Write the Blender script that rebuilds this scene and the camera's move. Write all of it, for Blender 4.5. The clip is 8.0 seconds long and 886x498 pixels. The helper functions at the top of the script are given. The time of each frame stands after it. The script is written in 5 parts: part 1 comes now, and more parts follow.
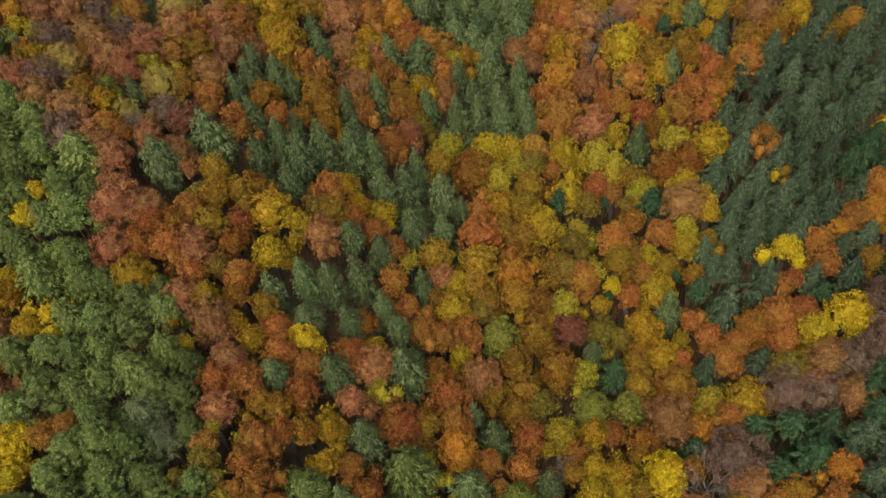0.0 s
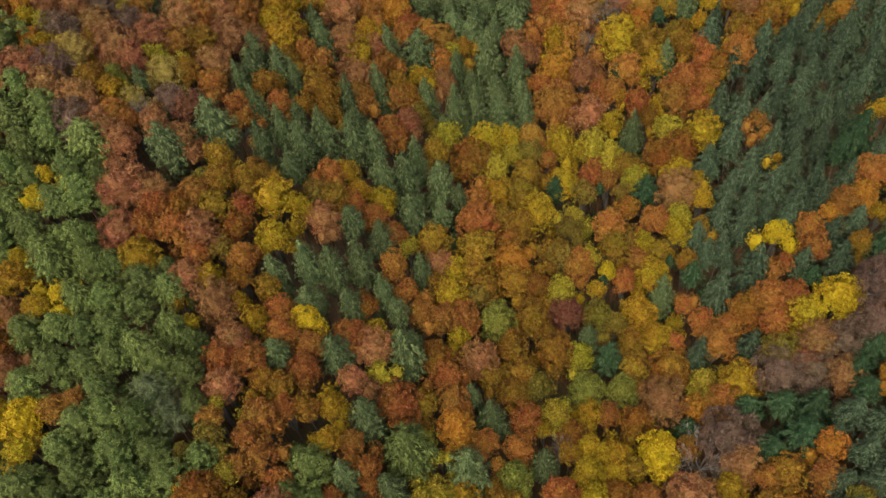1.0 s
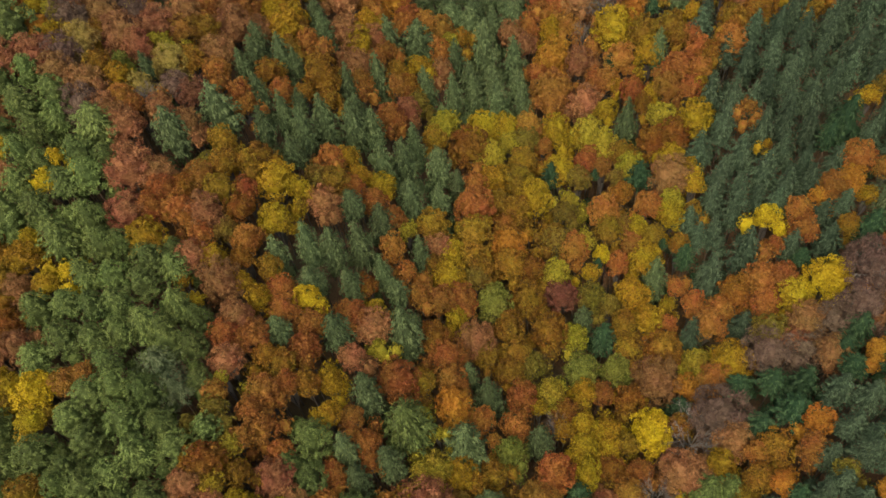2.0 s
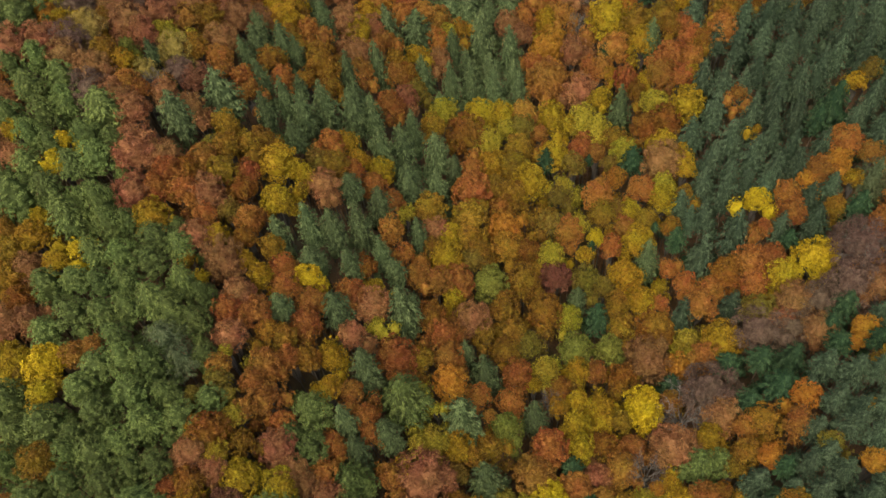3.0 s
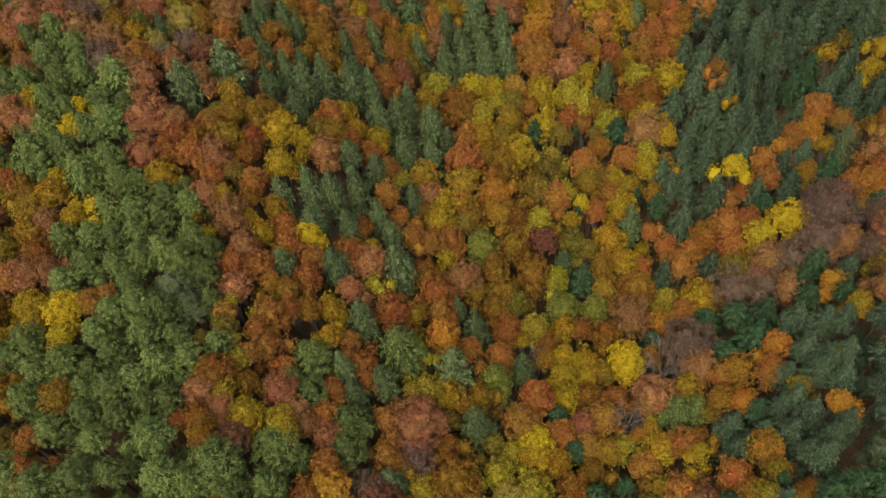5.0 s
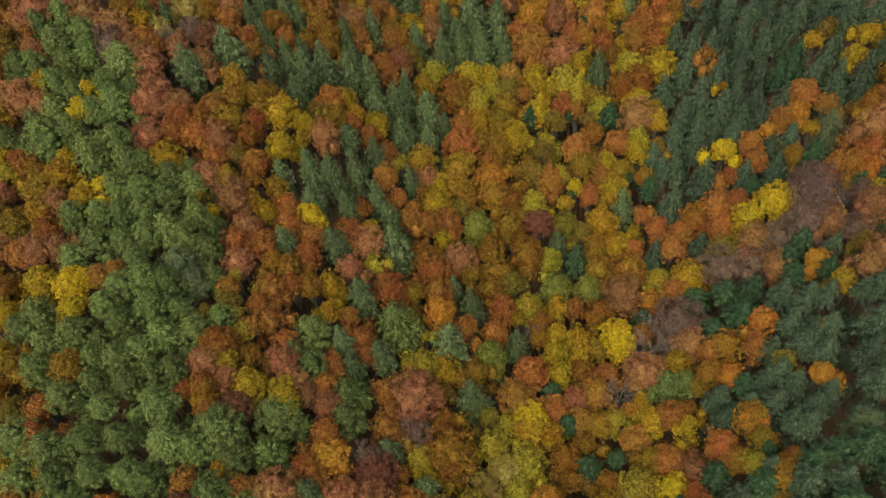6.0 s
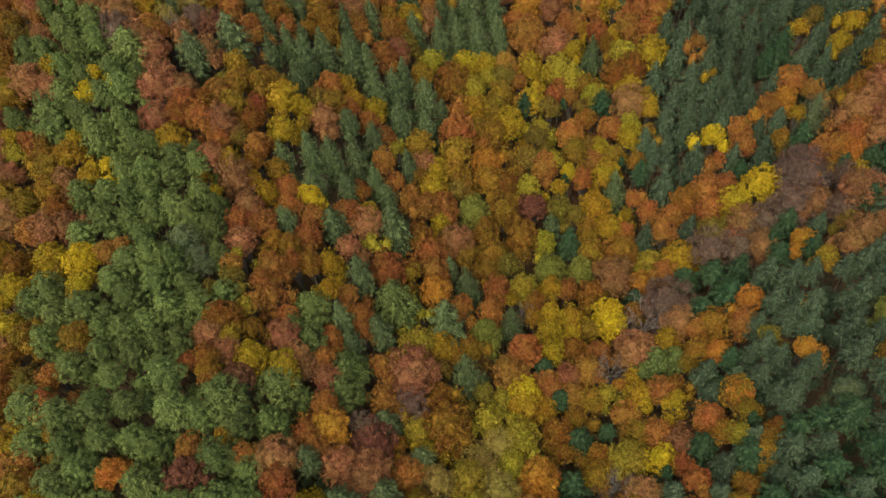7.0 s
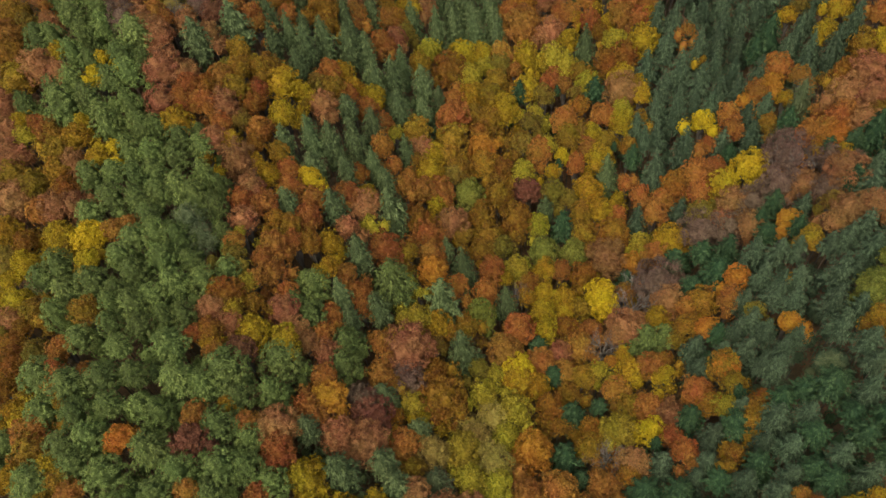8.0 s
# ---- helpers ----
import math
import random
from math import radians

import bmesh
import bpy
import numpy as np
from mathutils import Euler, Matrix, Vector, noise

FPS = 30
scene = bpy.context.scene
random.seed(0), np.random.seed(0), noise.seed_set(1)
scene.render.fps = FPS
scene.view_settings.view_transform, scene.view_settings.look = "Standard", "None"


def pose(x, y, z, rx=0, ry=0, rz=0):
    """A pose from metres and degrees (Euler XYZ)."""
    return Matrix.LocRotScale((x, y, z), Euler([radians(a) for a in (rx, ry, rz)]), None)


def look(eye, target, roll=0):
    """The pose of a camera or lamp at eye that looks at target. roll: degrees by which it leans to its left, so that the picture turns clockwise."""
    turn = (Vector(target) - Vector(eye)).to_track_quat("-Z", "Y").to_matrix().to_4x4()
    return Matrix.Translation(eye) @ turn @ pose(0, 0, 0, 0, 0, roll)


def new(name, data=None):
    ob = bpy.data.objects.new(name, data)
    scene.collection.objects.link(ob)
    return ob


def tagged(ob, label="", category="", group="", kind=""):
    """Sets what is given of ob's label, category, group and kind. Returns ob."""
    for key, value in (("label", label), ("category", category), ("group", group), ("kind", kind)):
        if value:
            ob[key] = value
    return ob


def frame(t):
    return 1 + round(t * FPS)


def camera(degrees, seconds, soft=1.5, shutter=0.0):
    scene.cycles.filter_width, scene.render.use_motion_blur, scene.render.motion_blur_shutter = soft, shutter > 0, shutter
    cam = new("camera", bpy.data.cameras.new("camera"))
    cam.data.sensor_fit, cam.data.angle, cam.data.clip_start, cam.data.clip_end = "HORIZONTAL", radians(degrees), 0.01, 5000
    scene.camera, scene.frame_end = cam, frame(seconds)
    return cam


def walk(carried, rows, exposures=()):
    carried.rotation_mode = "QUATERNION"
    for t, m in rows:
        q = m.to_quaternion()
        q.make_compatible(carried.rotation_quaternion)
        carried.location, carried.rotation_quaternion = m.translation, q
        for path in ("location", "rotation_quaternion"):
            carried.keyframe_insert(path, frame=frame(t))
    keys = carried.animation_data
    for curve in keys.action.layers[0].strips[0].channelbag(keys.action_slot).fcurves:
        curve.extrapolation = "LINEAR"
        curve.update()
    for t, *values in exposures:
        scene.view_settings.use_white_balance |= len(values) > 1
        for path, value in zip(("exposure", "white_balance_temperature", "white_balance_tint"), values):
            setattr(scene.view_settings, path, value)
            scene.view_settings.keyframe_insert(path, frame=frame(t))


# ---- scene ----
cam = camera(61.8, 8.0, soft=1.5)
METRES, EYE, TILT, LEAN, TURN = 48.0, 150.0, -52.0, 5.0, 0.0
ROWS = [
    (0.0, 0.0, 0.0, 0.0, 0.0, -0.0, 0.0),
    (0.5, 0.0057, -0.0349, -0.031, 0.04, -0.01, 0.02),
    (1.0, 0.01, -0.0715, -0.0652, 0.06, 0.01, 0.05),
    (1.5, 0.0153, -0.1103, -0.1008, 0.09, 0.0, 0.07),
    (3.0, 0.0369, -0.2392, -0.2206, 0.18, 0.04, 0.12),
    (3.5, 0.0468, -0.2852, -0.2616, 0.23, 0.02, 0.14),
    (4.0, 0.0537, -0.3317, -0.3052, 0.21, 0.03, 0.17),
    (4.5, 0.0641, -0.3798, -0.3485, 0.25, 0.02, 0.18),
    (6.0, 0.0905, -0.5271, -0.4859, 0.28, 0.08, 0.23),
    (6.5, 0.1008, -0.5777, -0.5322, 0.32, 0.09, 0.22),
    (7.0, 0.1106, -0.6281, -0.5773, 0.33, 0.08, 0.22),
    (7.5, 0.1221, -0.679, -0.6241, 0.37, 0.08, 0.22),
    (8.0, 0.1318, -0.73, -0.6701, 0.39, 0.08, 0.24),
]
walk(cam, [(t, pose(0, 0, EYE, TILT, LEAN, TURN) @ pose(METRES * x, METRES * y, METRES * z, 90 + pitch, roll, yaw)) for t, x, y, z, yaw, pitch, roll in ROWS], exposures=[(0.0, 1.18, 6650, 4), (8.0, 1.12, 6550, 2)])

# ---- light ----
world = bpy.data.worlds.new("overcast_sky")
scene.world = world
world.use_nodes = True
wn = world.node_tree
sky = wn.nodes.new("ShaderNodeTexSky")
sky.sky_type = "NISHITA"
sky.sun_disc = False
sky.sun_elevation, sky.sun_rotation = radians(55), radians(200)
sky.air_density, sky.dust_density, sky.ozone_density = 1.0, 9.0, 1.0
back = wn.nodes["Background"]
wn.links.new(sky.outputs["Color"], back.inputs["Color"])
back.inputs["Strength"].default_value = 0.13
sun_data = bpy.data.lights.new("sun", "SUN")
sun_data.energy, sun_data.angle, sun_data.color = 1.1, radians(90), (1.0, 0.95, 0.86)
sun = new("sun", sun_data)
sun.matrix_world = look((-60, -120, 300), (0, 40, 0))


# ---- materials ----
def shader(name):
    mat = bpy.data.materials.new(name)
    mat.use_nodes = True
    nt = mat.node_tree
    return mat, nt, nt.nodes["Principled BSDF"]


def foliage(name, dark, mid, light, spread=0.5, hue=0.02, mottle=0.65):
    """Leaves or needles: patches and clumps within a crown, a little for each leaf, a shift for each tree."""
    mat, nt, bsdf = shader(name)
    add = nt.nodes.new
    link = nt.links.new

    def calc(kind, a, b, c=0.0):
        node = add("ShaderNodeMath")
        node.operation = kind
        for k, x in enumerate((a, b, c)):
            if isinstance(x, (int, float)):
                node.inputs[k].default_value = x
            else:
                link(x, node.inputs[k])
        return node.outputs[0]

    geo, info, coord = add("ShaderNodeNewGeometry"), add("ShaderNodeObjectInfo"), add("ShaderNodeTexCoord")
    apart = add("ShaderNodeVectorMath")
    apart.operation = "ADD"
    far = calc("MULTIPLY", info.outputs["Random"], 57.0)
    link(coord.outputs["Object"], apart.inputs[0])
    link(far, apart.inputs[1])
    patch, clump = add("ShaderNodeTexNoise"), add("ShaderNodeTexNoise")
    for tex, scale, detail in ((patch, 1.1, 2.0), (clump, 5.0, 3.0)):
        tex.inputs["Scale"].default_value, tex.inputs["Detail"].default_value = scale, detail
        link(apart.outputs[0], tex.inputs["Vector"])
    grain = add("ShaderNodeTexNoise")
    grain.inputs["Scale"].default_value, grain.inputs["Detail"].default_value, grain.inputs["Roughness"].default_value = 15.0, 2.0, 0.7
    link(apart.outputs[0], grain.inputs["Vector"])
    bump = add("ShaderNodeBump")
    bump.inputs["Strength"].default_value, bump.inputs["Distance"].default_value = 0.6, 0.35
    link(grain.outputs["Fac"], bump.inputs["Height"])
    link(bump.outputs[0], bsdf.inputs["Normal"])
    tone = calc("MULTIPLY_ADD", geo.outputs["Random Per Island"], 0.62, calc("MULTIPLY_ADD", clump.outputs["Fac"], mottle, calc("MULTIPLY_ADD", grain.outputs["Fac"], 0.5, 0.045 - 0.5 * mottle)))
    ramp = add("ShaderNodeValToRGB")
    ramp.color_ramp.elements[0].position, ramp.color_ramp.elements[0].color = 0.22, (*dark, 1)
    ramp.color_ramp.elements[1].position, ramp.color_ramp.elements[1].color = 0.80, (*light, 1)
    ramp.color_ramp.elements.new(0.5).color = (*mid, 1)
    link(tone, ramp.inputs[0])
    hsv = add("ShaderNodeHueSaturation")
    link(calc("ADD", calc("MULTIPLY_ADD", calc("SUBTRACT", patch.outputs["Fac"], 0.5), 4.5 * hue, 0.5), calc("MULTIPLY", calc("SUBTRACT", info.outputs["Random"], 0.5), 2.0 * hue)), hsv.inputs["Hue"])
    own = calc("FRACT", calc("MULTIPLY", info.outputs["Random"], 7.31), 0.0)
    link(calc("MULTIPLY_ADD", calc("SUBTRACT", own, 0.5), spread, 1.0), hsv.inputs["Value"])
    link(ramp.outputs[0], hsv.inputs["Color"])
    link(hsv.outputs[0], bsdf.inputs["Base Color"])
    thin = add("ShaderNodeBsdfTranslucent")
    both = add("ShaderNodeMixShader")
    both.inputs[0].default_value = 0.28
    link(hsv.outputs[0], thin.inputs["Color"])
    link(bsdf.outputs[0], both.inputs[1])
    link(thin.outputs[0], both.inputs[2])
    link(both.outputs[0], nt.nodes["Material Output"].inputs["Surface"])
    bsdf.inputs["Roughness"].default_value = 0.7
    bsdf.inputs["Specular IOR Level"].default_value = 0.17
    return mat


def bark(name, a, b):
    mat, nt, bsdf = shader(name)
    tex = nt.nodes.new("ShaderNodeTexNoise")
    tex.inputs["Scale"].default_value, tex.inputs["Detail"].default_value = 6.0, 6.0
    ramp = nt.nodes.new("ShaderNodeValToRGB")
    ramp.color_ramp.elements[0].position, ramp.color_ramp.elements[0].color = 0.35, (*a, 1)
    ramp.color_ramp.elements[1].position, ramp.color_ramp.elements[1].color = 0.7, (*b, 1)
    bump = nt.nodes.new("ShaderNodeBump")
    bump.inputs["Strength"].default_value = 0.5
    nt.links.new(tex.outputs["Fac"], ramp.inputs[0])
    nt.links.new(tex.outputs["Fac"], bump.inputs["Height"])
    nt.links.new(ramp.outputs[0], bsdf.inputs["Base Color"])
    nt.links.new(bump.outputs[0], bsdf.inputs["Normal"])
    bsdf.inputs["Roughness"].default_value = 0.9
    return mat


def litter():
    """Forest floor: fallen leaves over dark soil, with patches of moss."""
    mat, nt, bsdf = shader("leaf_litter")
    coord = nt.nodes.new("ShaderNodeTexCoord")
    fine = nt.nodes.new("ShaderNodeTexVoronoi")
    fine.inputs["Scale"].default_value = 4.0
    wide = nt.nodes.new("ShaderNodeTexNoise")
    wide.inputs["Scale"].default_value, wide.inputs["Detail"].default_value = 0.12, 5.0
    for n in (fine, wide):
        nt.links.new(coord.outputs["Object"], n.inputs["Vector"])
    leaf = nt.nodes.new("ShaderNodeValToRGB")
    leaf.color_ramp.elements[0].color = (0.07, 0.042, 0.025, 1)
    leaf.color_ramp.elements[1].color = (0.17, 0.085, 0.035, 1)
    nt.links.new(fine.outputs["Color"], leaf.inputs[0])
    soil = nt.nodes.new("ShaderNodeValToRGB")
    soil.color_ramp.elements[0].position, soil.color_ramp.elements[0].color = 0.4, (0, 0, 0, 1)
    soil.color_ramp.elements[1].position, soil.color_ramp.elements[1].color = 0.62, (0.8, 0.8, 0.8, 1)
    nt.links.new(wide.outputs["Fac"], soil.inputs[0])
    mix = nt.nodes.new("ShaderNodeMix")
    mix.data_type = "RGBA"
    nt.links.new(soil.outputs[0], mix.inputs["Factor"])
    nt.links.new(leaf.outputs[0], mix.inputs["A"])
    mix.inputs["B"].default_value = (0.05, 0.045, 0.022, 1)
    nt.links.new(mix.outputs["Result"], bsdf.inputs["Base Color"])
    bump = nt.nodes.new("ShaderNodeBump")
    bump.inputs["Strength"].default_value = 0.6
    nt.links.new(fine.outputs["Distance"], bump.inputs["Height"])
    nt.links.new(bump.outputs[0], bsdf.inputs["Normal"])
    bsdf.inputs["Roughness"].default_value = 0.95
    return mat


BARK = bark("grey_brown_bark", (0.022, 0.018, 0.014), (0.080, 0.066, 0.054))
PINE_BARK = bark("reddish_pine_bark", (0.05, 0.032, 0.022), (0.16, 0.10, 0.07))
# brown of twigs, and of crown hulls painted as shade between leaf clumps
TWIG_AND_SHADE = bark("twigs_and_inner_shade", (0.050, 0.029, 0.009), (0.120, 0.070, 0.018))
GREY_TWIG = bark("grey_twigs", (0.055, 0.045, 0.038), (0.15, 0.125, 0.105))
MATS = {
    "P": foliage("pine_needles", (0.0272, 0.0384, 0.0121), (0.0680, 0.0904, 0.0232), (0.1224, 0.1559, 0.0408), 0.5, 0.008, 0.35),
    "S": foliage("spruce_needles", (0.0147, 0.0248, 0.0141), (0.0352, 0.0539, 0.0282), (0.0720, 0.1007, 0.0536), 0.5, 0.008, 0.3),
    "Q": foliage("grey_green_pine_needles", (0.0223, 0.0330, 0.0138), (0.0572, 0.0792, 0.0310), (0.1081, 0.1386, 0.0540), 0.45, 0.007, 0.3),
    "F": foliage("fir_needles", (0.0080, 0.0202, 0.0083), (0.0179, 0.0411, 0.0160), (0.045, 0.078, 0.030), 0.3, 0.008),
    "L": foliage("pale_needles", (0.0368, 0.0477, 0.0196), (0.0644, 0.0816, 0.0347), (0.1044, 0.1225, 0.0578), 0.25, 0.01),
    "o": foliage("golden_leaves", (0.0396, 0.0191, 0.0040), (0.1180, 0.0605, 0.0066), (0.2128, 0.1191, 0.0114), 0.45, 0.02),
    "r": foliage("rust_leaves", (0.0696, 0.0252, 0.0068), (0.1656, 0.0660, 0.0134), (0.2494, 0.1125, 0.0218), 0.4, 0.017),
    "R": foliage("bright_orange_leaves", (0.1069, 0.0420, 0.0067), (0.2316, 0.0957, 0.0118), (0.3295, 0.1504, 0.0185), 0.25, 0.012),
    "b": foliage("copper_brown_leaves", (0.0683, 0.0284, 0.0116), (0.1478, 0.0635, 0.0232), (0.2274, 0.1075, 0.0414), 0.4, 0.014),
    "m": foliage("mauve_brown_leaves", (0.0396, 0.0239, 0.0175), (0.0810, 0.0497, 0.0340), (0.1334, 0.0874, 0.0589), 0.3, 0.012),
    "M": foliage("maroon_leaves", (0.0424, 0.0170, 0.0099), (0.0889, 0.0321, 0.0171), (0.1357, 0.0567, 0.0288), 0.2, 0.01),
    "t": foliage("tan_leaves", (0.0890, 0.0654, 0.0150), (0.1728, 0.1264, 0.0286), (0.2724, 0.2047, 0.0496), 0.3, 0.012),
    "y": foliage("yellow_leaves", (0.0567, 0.0340, 0.0033), (0.1636, 0.1010, 0.0058), (0.2888, 0.1941, 0.0104), 0.35, 0.015),
    "Y": foliage("bright_yellow_leaves", (0.0991, 0.0668, 0.0040), (0.2592, 0.1787, 0.0069), (0.4090, 0.3002, 0.0119), 0.2, 0.01),
    "l": foliage("lime_yellow_leaves", (0.0527, 0.0425, 0.0045), (0.1506, 0.1215, 0.0089), (0.2810, 0.2345, 0.0218), 0.35, 0.014),
    "g": foliage("olive_gold_leaves", (0.0316, 0.0213, 0.0044), (0.0893, 0.0621, 0.0088), (0.1628, 0.1193, 0.0165), 0.35, 0.02),
    "v": foliage("olive_green_leaves", (0.036, 0.040, 0.007), (0.085, 0.092, 0.014), (0.155, 0.160, 0.028), 0.3, 0.012),
}

FIR_TIPS = foliage("fir_tips", (0.075, 0.125, 0.070), (0.12, 0.185, 0.105), (0.17, 0.24, 0.14), 0.3, 0.01)

# ---- ground ----
RELIEF = (19.41, 13.61, 8.79, -5.32, -40.17, 0.86, 13.69, 39.82, 6.02, 33.51)
STAND = 17.0


def ground_z(x, y):
    """Height of the forest floor: a valley that climbs ahead, between two slopes."""
    u = (-5 + 110 * np.tanh((x + 5) / 110)) / 80
    v = 100 * np.tanh((y - 80) / 100) / 65
    powers = [(i, j) for i in range(4) for j in range(4 - i)]
    return sum(c * u**i * v**j for c, (i, j) in zip(RELIEF, powers)) - STAND


def mesh_of(name, verts, faces, mats, slots=None, smooth=False):
    me = bpy.data.meshes.new(name)
    me.from_pydata([tuple(v) for v in verts], [], [tuple(f) for f in faces])
    for m in mats:
        me.materials.append(m)
    if slots is not None:
        me.polygons.foreach_set("material_index", np.asarray(slots, dtype=np.int32))
    if smooth:
        me.polygons.foreach_set("use_smooth", np.ones(len(faces), dtype=bool))
    me.update()
    return me


def build_ground():
    far = np.array([150, 180, 230, 300, 400, 550, 800, 1200, 2000, 3500], float)
    axis = np.concatenate([-far[::-1], np.arange(-147, 148, 3.0), far])
    xs, ys = axis, axis + 90
    gx, gy = np.meshgrid(xs, ys)
    gz = ground_z(gx, gy)
    rough = np.array([[noise.noise((x * 0.09, y * 0.09, 0.3)) for x in xs] for y in ys])
    gz = gz + 0.7 * rough
    n, m = len(xs), len(ys)
    verts = np.stack([gx.ravel(), gy.ravel(), gz.ravel()], -1)
    faces = [(j * n + i, j * n + i + 1, (j + 1) * n + i + 1, (j + 1) * n + i) for j in range(m - 1) for i in range(n - 1)]
    ob = new("ground", mesh_of("ground", verts, faces, [litter()], smooth=True))
    tagged(ob, "forest floor of brown fallen leaves on valley slopes", "ground", kind="structure")


build_ground()


# ---- tree parts ----
def unit(v):
    return v / (np.linalg.norm(v, axis=-1, keepdims=True) + 1e-9)


def blades(rng, at, normals, along, length, width):
    """Leaves or needle sprays, one triangle each, lying at the places at, facing normals, pointing along."""
    n = len(at)
    nn = unit(normals)
    d = unit(along - nn * np.sum(along * nn, 1, keepdims=True))
    b = np.cross(d, nn)
    s = rng.uniform(0.65, 1.35, (n, 1))
    v = np.stack([at - d * s * length * 0.4 - b * s * width, at - d * s * length * 0.4 + b * s * width, at + d * s * length * 0.6], 1)
    return v.reshape(-1, 3), np.arange(3 * n).reshape(n, 3)


def prism(p, q, r0, r1, sides=3):
    """A thin tapered stick from p to q."""
    p, q = np.asarray(p, float), np.asarray(q, float)
    d = q - p
    d = d / (np.linalg.norm(d) + 1e-9)
    a = np.cross(d, (0.31, 0.87, 0.38))
    a /= np.linalg.norm(a)
    b = np.cross(d, a)
    ang = np.arange(sides) * 2 * np.pi / sides
    ring = np.cos(ang)[:, None] * a + np.sin(ang)[:, None] * b
    v = np.concatenate([p + ring * r0, q + ring * r1])
    f = [(i, (i + 1) % sides, sides + (i + 1) % sides, sides + i) for i in range(sides)]
    return v, f


class Gather:
    """Collects pieces of one mesh with their material slots."""

    def __init__(self):
        self.v, self.f, self.s, self.n = [], [], [], 0

    def add(self, v, f, slot=0):
        self.v.append(np.asarray(v, float))
        self.f += [tuple(int(k) + self.n for k in q) for q in f]
        self.s += [slot] * len(f)
        self.n += len(v)

    def mesh(self, name, mats):
        return mesh_of(name, np.concatenate(self.v), self.f, mats, self.s)


def ball_points(rng, n, low=-0.3):
    """n evenly strewn directions of a ball, from the height low up."""
    k = np.arange(n) + 0.5
    z = low + (1 - low) * k / n
    ang = k * 2.399963 + rng.uniform(0, 6.28)
    r = np.sqrt(np.maximum(0, 1 - z * z))
    return np.stack([r * np.cos(ang), r * np.sin(ang), z], -1)


def lump_ball(n_rings=9, n_seg=16):
    """The directions and faces of a ball that is open below."""
    v, f = [(0, 0, 1.0)], []
    for j in range(1, n_rings):
        th = math.pi * 0.86 * j / (n_rings - 1)
        for k in range(n_seg):
            ph = 2 * math.pi * (k + 0.5 * (j % 2)) / n_seg
            v.append((math.sin(th) * math.cos(ph), math.sin(th) * math.sin(ph), math.cos(th)))
    for k in range(n_seg):
        f.append((0, 1 + k, 1 + (k + 1) % n_seg))
        for j in range(n_rings - 2):
            a, c = 1 + j * n_seg, 1 + (j + 1) * n_seg
            f.append((a + k, c + k, c + (k + 1) % n_seg, a + (k + 1) % n_seg))
    return np.array(v), f


def clump_leaves(rng, mids, outs, radius, count, length, width, flat=0.8, needles=0.0, loose=0.5):
    """Leaves over the outer side of clumps at mids, whose outer sides face outs."""
    n = len(mids)
    d = rng.normal(0, 1, (n, count, 3)) + 1.1 * outs[:, None] + (0, 0, 0.45)
    d = unit(d)
    at = mids[:, None] + d * (radius[:, None, None] * rng.uniform(0.70, 1.18, (n, count, 1))) * (1, 1, flat)
    face = d + (0, 0, 0.35) + rng.normal(0, loose, (n, count, 3))
    along = rng.normal(0, 1, (n, count, 3)) * (1 - 0.7 * needles) + needles * (d + (0, 0, 0.35))
    return blades(rng, at.reshape(-1, 3), face.reshape(-1, 3), along.reshape(-1, 3), length, width)


def broad_crown(seed, lobes=9, clumps=52, leaves=52, leaf=0.097, width=0.031, clump=0.20, depth=0.26, core=0.66, taper=0.12, loose=0.85, inner=1):
    """A broad-leaved crown of radius 1: a lobed hull of inner foliage or painted inner shade, on it clumps of leaves.
    """
    rng = np.random.default_rng(seed)
    g = Gather()
    ld = unit(ball_points(rng, lobes, -0.4) + rng.normal(0, 0.20, (lobes, 3)))
    size = rng.uniform(0.80, 1.06, lobes)
    squeeze = np.array([1.0, rng.uniform(0.82, 1.0), 1.0])
    lean = rng.normal(0, 0.08, 2)

    def hull(d):
        near = d @ ld.T
        r = (1 - depth * np.clip((1 - near.max(1)) / 0.25, 0, 1) ** 0.8) * size[near.argmax(1)]
        p = d * r[:, None]
        k = 1 - taper * np.clip(p[:, 2:3], -0.3, 1)
        p[:, :2] = p[:, :2] * k + lean * p[:, 2:3]
        return p * squeeze

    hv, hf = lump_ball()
    # a brown slot here paints the shaded gaps between clumps
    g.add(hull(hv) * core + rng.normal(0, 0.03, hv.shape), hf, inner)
    cd = unit(ball_points(rng, clumps, -0.55) + rng.normal(0, 0.11, (clumps, 3)))
    mids = hull(cd) * rng.uniform(0.78, 0.94, (clumps, 1))
    v, f = clump_leaves(rng, mids, cd, clump * rng.uniform(0.7, 1.25, clumps), leaves, leaf, width, loose=loose)
    g.add(v, f, 0)
    for d in ld[:6]:
        pv, pf = prism((0, 0, -0.95), d * 0.7, 0.03, 0.01)
        g.add(pv, pf, 1)
    return g


